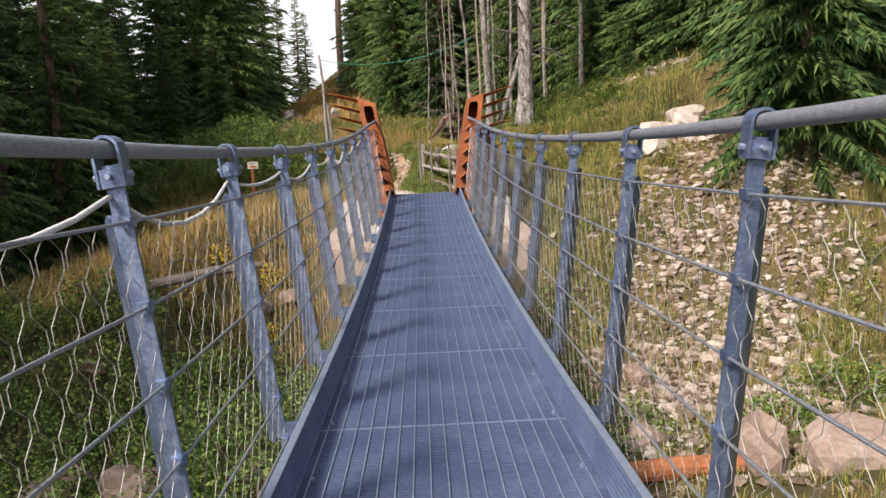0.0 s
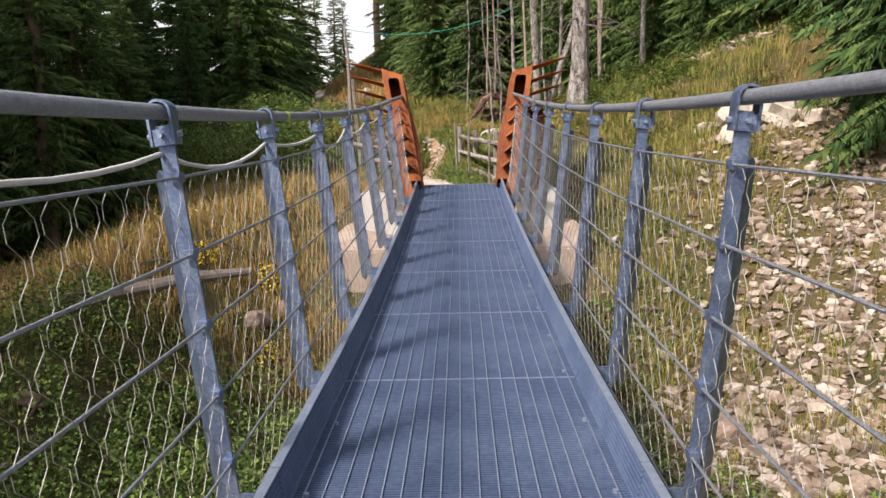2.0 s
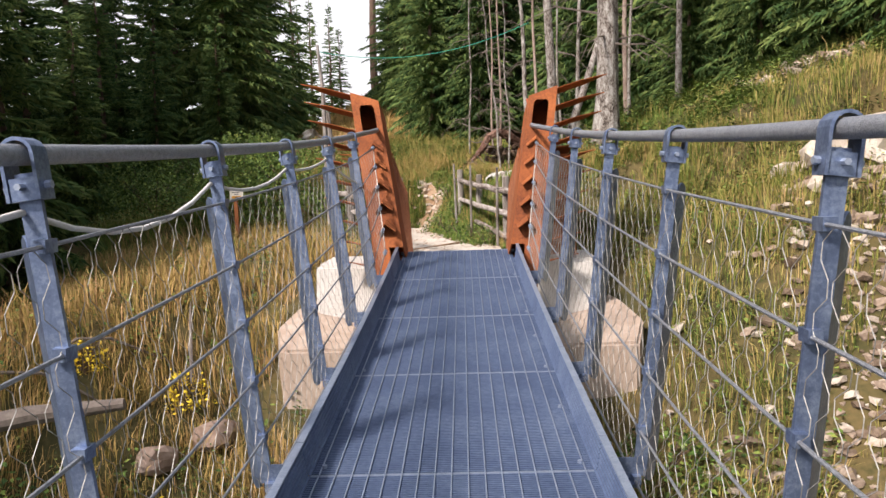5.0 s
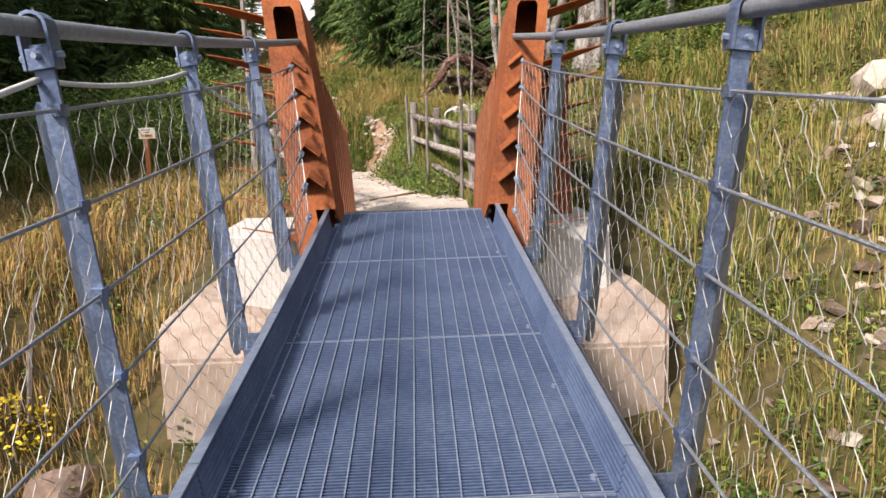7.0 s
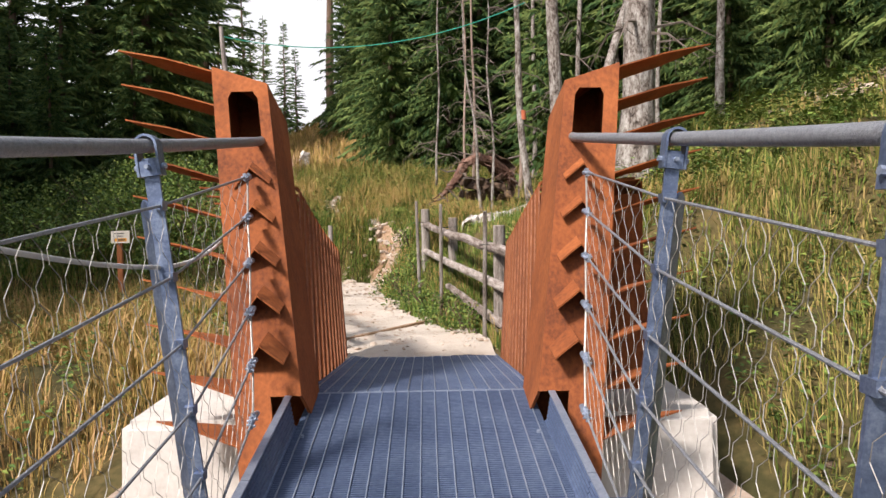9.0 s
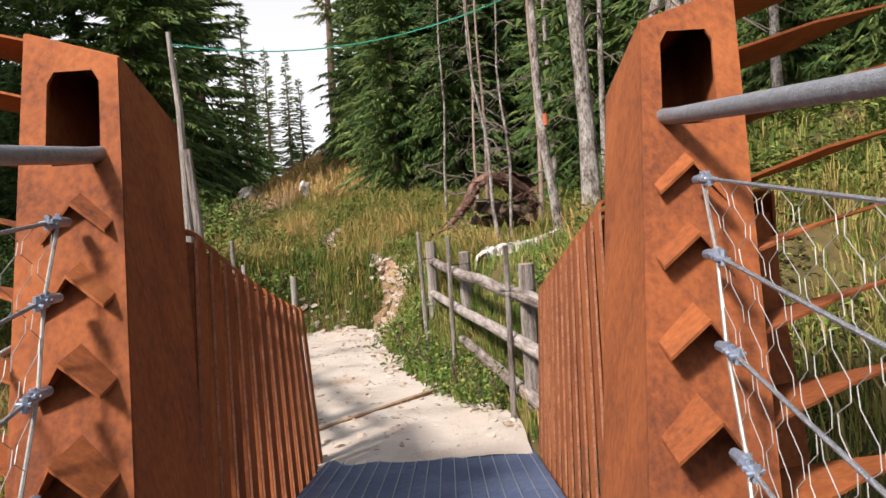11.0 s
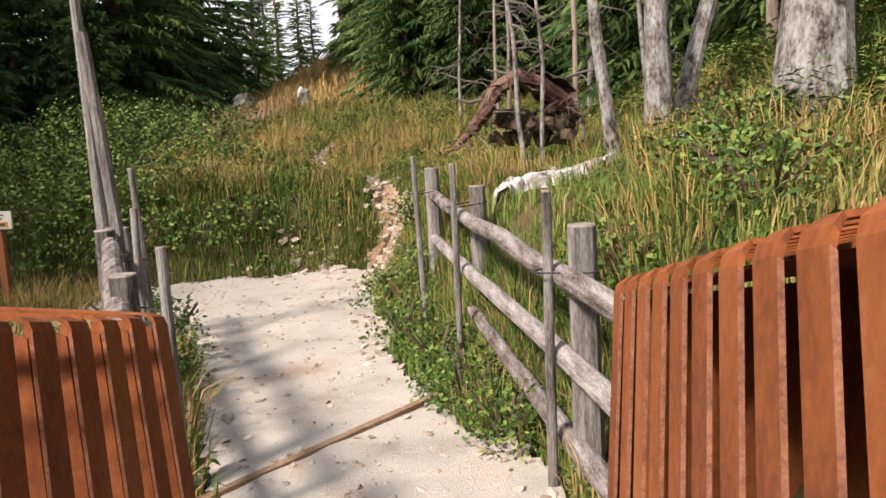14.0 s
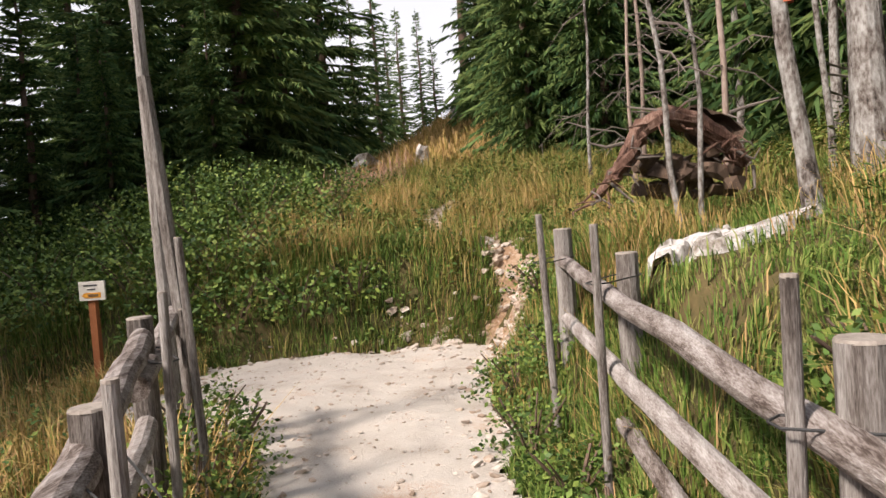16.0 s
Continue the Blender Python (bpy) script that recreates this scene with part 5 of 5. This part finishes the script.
def blades(name, count, area, height, mat, label, keep=None, width=0.006, category="grass", lean=0.5):
    """Curved tapering blades in tussocks scattered over a stretch of land."""
    x0, x1, y0, y1 = area
    verts, faces = [], []
    for cx, cy in zip(gen.uniform(x0, x1, count // 9), gen.uniform(y0, y1, count // 9)):
        clump = noise.noise(Vector((cx * 1.4, cy * 1.4, 12)))
        if keep and not keep(cx, cy, clump):
            continue
        tall = height * (0.45 + 0.85 * gen.random() ** 1.5) * (1 + 0.8 * clump)
        drift = 9.0 * noise.noise(Vector((cx * 0.7, cy * 0.7, 31)))
        spread = 0.03 + 0.22 * tall
        for b in range(9):
            a = gen.uniform(0, math.tau)
            rr = spread * math.sqrt(gen.random())
            x, y = cx + rr * math.cos(a), cy + rr * math.sin(a)
            if keep and not off_built(x, y):
                continue
            z = bumpy(x, y) - 0.01
            h = tall * gen.uniform(0.5, 1.25)
            a += gen.normal(0, 0.6)
            bx, by = 0.75 * math.cos(a) + 0.35 * math.cos(drift), 0.75 * math.sin(a) + 0.35 * math.sin(drift)
            k = lean * h * gen.uniform(0.15, 1.0)
            w = width * gen.uniform(0.6, 1.5)
            px, py = -math.sin(a) * w, math.cos(a) * w
            o = len(verts)
            verts += [(x - px, y - py, z), (x + px, y + py, z),
                      (x + bx * k * 0.3 - px * 0.8, y + by * k * 0.3 - py * 0.8, z + h * 0.6), (x + bx * k * 0.3 + px * 0.8, y + by * k * 0.3 + py * 0.8, z + h * 0.6),
                      (x + bx * k, y + by * k, z + h * (1 - 0.35 * lean * gen.random()))]
            faces += [(o, o + 1, o + 3, o + 2), (o + 2, o + 3, o + 4)]
    s = Shape()
    s.v, s.f = verts, faces
    return solo(name, s, mat, label, category, kind="stuff")


def off_built(x, y):
    if abs(x) < 0.62 and -0.6 < y < 2.5 or (abs(x) < 1.85 and -0.9 < y < 0.98) or (abs(x) < 1.3 and 0.4 < y < 2.45):
        return False
    return not on_path(x, y) and not on_trail(x, y, -0.02)


def scree(x, y):
    u = (y + 4.9) / 6.4
    return 0 < u < 1.1 and abs(x - (2.3 + 4.6 * u)) < 1.5


def on_outcrop(x, y):
    u, v = (0.78 * (x - 0.45) + 0.72 * (y - 5.05)) / 1.127, (-0.62 * (x - 0.45) + 0.72 * (y - 5.05)) / 0.95
    return 0.10 < u < 0.84 and -0.28 - 0.34 * u < v < 0.27


def far_face(x, y):
    return 0.05 < y - far_bank(x) < 1.0


def near_face(x, y):
    return 0.0 < x - verge(y) < 0.9 and not on_outcrop(x, y)


blades("tall_grass", 90000, (-7.5, -0.9, -2.6, 8.8), 0.32, STRAW, "tall dry straw-yellow grass on the slope", lambda x, y, c: off_built(x, y) and c > -0.25, 0.0035, lean=1.0)
blades("tall_grass", 52000, (1.2, 9.0, -4.4, 3.4), 0.28, GRASS, "mixed green and dry grass beside the rubble", lambda x, y, c: off_built(x, y) and c > -0.4 and (not scree(x, y) or gen.random() < 0.3), 0.0038, lean=1.0)
blades("grass", 60000, (-0.6, 4.6, 2.2, 10.5), 0.16, GREENGRASS, "fresh green grass on the bank behind the fence", lambda x, y, c: off_built(x, y) and c > -0.3 and not on_outcrop(x, y), 0.0032, lean=1.2)
blades("grass", 40000, (-1.2, 2.2, 2.4, 9.4), 0.17, GREENGRASS, "rank green grass on the cut face of the bank", lambda x, y, c: off_built(x, y) and near_face(x, y), 0.0032, lean=1.2)
blades("grass", 22000, (-0.6, 1.1, 2.3, 7.4), 0.20, GREENGRASS, "rank green grass along the fence", lambda x, y, c: off_built(x, y) and x < verge(y) + 0.45 and not on_outcrop(x, y), 0.0034, lean=1.1)
blades("dry_grass", 22000, (-0.6, 2.6, 2.3, 7.6), 0.24, STRAW, "dry yellow grass tufts along the fence", lambda x, y, c: off_built(x, y) and c > 0.02 and not on_outcrop(x, y), 0.0024, lean=1.2)
blades("grass", 95000, (-9.0, 3.0, 8.8, 19.0), 0.30, GRASS, "long mixed grass on the bank above the path", lambda x, y, c: off_built(x, y) and c > -0.4, 0.0045, lean=1.2)
blades("grass", 60000, (-8.0, 1.5, 8.3, 14.5), 0.24, GREENGRASS, "fresh green grass on the bank above the path", lambda x, y, c: off_built(x, y) and c < 0.3, 0.0042, lean=1.2)
blades("grass", 45000, (-8.0, 0.6, 7.9, 10.2), 0.22, GREENGRASS, "long green grass hanging over the cut bank", lambda x, y, c: off_built(x, y) and far_face(x, y), 0.0042, lean=1.3)
blades("dry_grass", 26000, (-4.5, 0.5, 9.4, 13.5), 0.42, STRAW, "tall dry seed heads among the green grass", lambda x, y, c: off_built(x, y) and c > 0.05, 0.0022, lean=1.0)
blades("grass", 50000, (-14.0, 4.0, 18.0, 36.0), 0.42, STRAW, "long yellow grass on the upper slope", None, 0.010, lean=1.1)
blades("grass", 70000, (1.5, 14.0, 1.0, 20.0), 0.22, GRASS, "grass on the wooded slope", lambda x, y, c: x > 2.0 or y > 7, 0.0055, lean=1.1)
blades("grass", 60000, (-8.5, 6.0, -14.0, -2.2), 0.22, GRASS, "low weeds and grass in the gully", lambda x, y, c: c > -0.3 and not (scree(x, y) and gen.random() < 0.85), 0.005, lean=1.2)
blades("grass", 30000, (-9.0, -0.8, 2.4, 8.4), 0.24, GREENGRASS, "green grass beside the path edge", lambda x, y, c: off_built(x, y), 0.004, lean=1.1)


def leafy(name, spots, leaf, per, mat, label, category, seed, stems=True):
    """A low shrub of many small leaves round a few stems."""
    r = random.Random(seed)
    for x, y, rad, h in spots:
        z = bumpy(x, y)
        root = thing(name, (x, y, z), label, category, label.split()[0] + " shrubs")
        s, st = Shape(), Shape()
        for i in range(int(per * rad * h)):
            th, ph = r.uniform(0, math.tau), r.random()
            rr = rad * (0.45 + 0.6 * r.random() ** 0.6) * (1 + 0.3 * math.sin(3 * th + seed + x))
            p = Vector((x + rr * math.cos(th) * math.sqrt(1 - 0.7 * ph * ph), y + rr * math.sin(th) * math.sqrt(1 - 0.7 * ph * ph), z + h * ph * r.uniform(0.75, 1.1)))
            d = Vector((r.uniform(-1, 1), r.uniform(-1, 1), r.uniform(-0.6, 0.7))).normalized()
            q = d.orthogonal().normalized()
            q.rotate(Matrix.Rotation(r.uniform(0, 6.28), 3, d))
            L = leaf * r.uniform(0.6, 1.3)
            s.add([p, p + d * L * 0.5 + q * L * 0.3, p + d * L, p + d * L * 0.5 - q * L * 0.3], [(0, 1, 2, 3)])
        for i in range(7):
            a = r.uniform(0, math.tau)
            st.tube([(x, y, z - 0.05), (x + rad * 0.4 * math.cos(a), y + rad * 0.4 * math.sin(a), z + h * 0.5), (x + rad * 0.8 * math.cos(a), y + rad * 0.8 * math.sin(a), z + h * 0.9)], [0.012, 0.008, 0.004], 4)
        tagged(part("foliage", s, mat, root), kind="stuff")
        tagged(part("stalk", st, BROWNBARK, root), kind="stuff")


leafy("shrub", ((-2.9, 9.15, 0.45, 0.5), (-3.6, 9.05, 0.5, 0.55), (-2.3, 9.3, 0.35, 0.4), (-4.4, 8.95, 0.5, 0.55), (-3.3, 9.7, 0.5, 0.45), (-4.0, 9.4, 0.6, 0.5), (-4.9, 9.3, 0.7, 0.6), (-2.9, 11.0, 0.5, 0.4), (-5.9, 9.3, 0.8, 0.7), (-3.6, 11.6, 0.6, 0.5), (-4.6, 12.0, 1.0, 1.1), (-5.8, 12.6, 1.2, 1.3), (-7.0, 13.2, 1.2, 1.2), (-3.9, 13.6, 0.8, 0.8), (-6.2, 15.0, 1.3, 1.3), (-4.2, 10.2, 0.8, 0.7), (-5.4, 10.4, 1.0, 0.9), (-8.4, 12.2, 1.4, 1.4), (-7.4, 10.6, 1.0, 1.0), (-6.6, 17.5, 1.3, 1.1)), 0.065, 2600, LEAF, "leafy green shrub on the bank above the path", "shrub", 5)
leafy("weed", ((-2.2, 5.6, 0.35, 0.4), (-1.3, 3.4, 0.28, 0.35), (-1.15, 2.7, 0.25, 0.35), (-1.75, 4.9, 0.35, 0.45), (0.05, 4.7, 0.25, 0.3), (-0.18, 5.3, 0.25, 0.35), (0.2, 4.0, 0.25, 0.32), (-0.35, 6.4, 0.3, 0.35), (0.4, 3.4, 0.2, 0.3), (1.6, 4.0, 0.4, 0.25), (0.95, 3.5, 0.3, 0.25), (1.9, 4.7, 0.35, 0.25), (1.5, 3.3, 0.4, 0.3), (-1.5, 4.2, 0.3, 0.35), (-0.05, 6.0, 0.25, 0.3), (0.5, 6.5, 0.3, 0.25), (-0.2, 7.4, 0.3, 0.3)), 0.036, 7000, LEAF, "broad-leaved green weed at the path edge", "plant", 6)
leafy("weed", ((-2.2, -5.0, 0.6, 0.6), (-3.4, -4.4, 0.7, 0.6), (-4.6, -5.2, 0.7, 0.6), (2.2, -4.9, 0.5, 0.4), (3.6, -5.6, 0.5, 0.4), (-1.6, -3.4, 0.5, 0.5), (1.7, -1.6, 0.4, 0.4), (-5.4, -3.4, 0.7, 0.6), (1.5, -3.6, 0.5, 0.4), (-2.8, -7.0, 0.6, 0.5), (4.8, -4.8, 0.6, 0.4), (-3.0, -3.4, 0.6, 0.55), (-4.2, -3.0, 0.7, 0.6), (-5.6, -4.6, 0.8, 0.7), (-1.9, -4.3, 0.5, 0.5), (-2.4, -2.6, 0.45, 0.4), (-6.4, -2.4, 0.8, 0.7), (-5.0, -6.6, 0.8, 0.6), (-2.6, -5.9, 0.6, 0.6), (-3.6, -5.4, 0.7, 0.7), (-4.2, -4.2, 0.7, 0.6), (-2.7, -4.2, 0.6, 0.55), (-3.8, -6.6, 0.7, 0.6), (-5.8, -5.8, 0.8, 0.7), (-1.5, -5.2, 0.5, 0.7), (-2.0, -3.6, 0.55, 0.6), (-1.5, -4.2, 0.5, 0.7), (-2.5, -5.0, 0.6, 0.8), (-1.7, -6.4, 0.5, 0.6), (-3.2, -3.8, 0.6, 0.6), (-2.2, -5.8, 0.6, 0.7), (-1.4, -2.6, 0.4, 0.5), (1.5, -5.6, 0.5, 0.6), (1.6, -4.4, 0.45, 0.5)), 0.05, 4200, LEAF, "bushy green undergrowth in the gully", "plant", 8)
leafy("flowering_weed", ((-2.55, -1.0, 0.20, 0.35), (-3.3, -1.3, 0.16, 0.3), (-2.35, -2.1, 0.16, 0.4)), 0.035, 5200, YELLOW, "yellow-flowered weed in the dry grass", "flower", 9)
blades("willowherb", 3200, (-5.6, -3.4, 14.5, 19.0), 0.4, PINKSEED, "pink seeding willowherb on the crest of the slope", lambda x, y, c: c > 0.05, 0.006, category="flower", lean=0.5)


def herbs(count, area, size, tall, label, keep, seed):
    """Low broad-leaved herbs growing through the grass, a few leaves on each sprig."""
    r = random.Random(seed)
    x0, x1, y0, y1 = area
    s = Shape()
    for i in range(count):
        cx, cy = r.uniform(x0, x1), r.uniform(y0, y1)
        if noise.noise(Vector((cx * 0.9, cy * 0.9, 44))) < -0.12 or not keep(cx, cy):
            continue
        z, h, big = bumpy(cx, cy), tall * r.uniform(0.3, 1.2), size * r.uniform(0.6, 1.4)
        sway = Vector((r.uniform(-0.3, 0.3), r.uniform(-0.3, 0.3), 1.0)) * h
        for k in range(7):
            p = Vector((cx, cy, z)) + sway * ((k + 1) / 7)
            a = k * 2.4 + r.uniform(-0.5, 0.5)
            d = Vector((math.cos(a), math.sin(a), r.uniform(-0.35, 0.6))).normalized()
            q = Vector((-math.sin(a), math.cos(a), r.uniform(-0.4, 0.4)))
            L = big * r.uniform(0.6, 1.2)
            s.add([p, p + d * L * 0.45 + q * L * 0.27, p + d * L + Vector((0, 0, -0.2 * L)), p + d * L * 0.45 - q * L * 0.27], [(0, 1, 2, 3)])
    return solo("herbs", s, LEAF, label, "plant", kind="stuff")


herbs(5500, (1.3, 8.5, -4.5, 5.0), 0.055, 0.30, "broad-leaved herbs among the grass beside the rubble", lambda x, y: off_built(x, y) and not scree(x, y), 71)
herbs(3500, (-7.0, -0.9, -4.0, 8.6), 0.055, 0.28, "broad-leaved herbs among the dry grass", off_built, 72)
herbs(8000, (-0.6, 4.4, 2.3, 9.5), 0.022, 0.17, "small-leaved herbs on the bank behind the fence", lambda x, y: off_built(x, y) and not on_outcrop(x, y), 73)
herbs(10000, (-9.0, 3.0, 8.7, 17.0), 0.060, 0.34, "broad-leaved herbs on the bank above the path", off_built, 74)
herbs(9000, (2.0, 11.0, 3.5, 13.0), 0.070, 0.34, "herbs and seedlings on the wooded slope", lambda x, y: True, 75)
herbs(5000, (-6.5, -1.0, -8.5, -2.4), 0.055, 0.36, "rank yellow-green herbs in the gully", lambda x, y: True, 76)
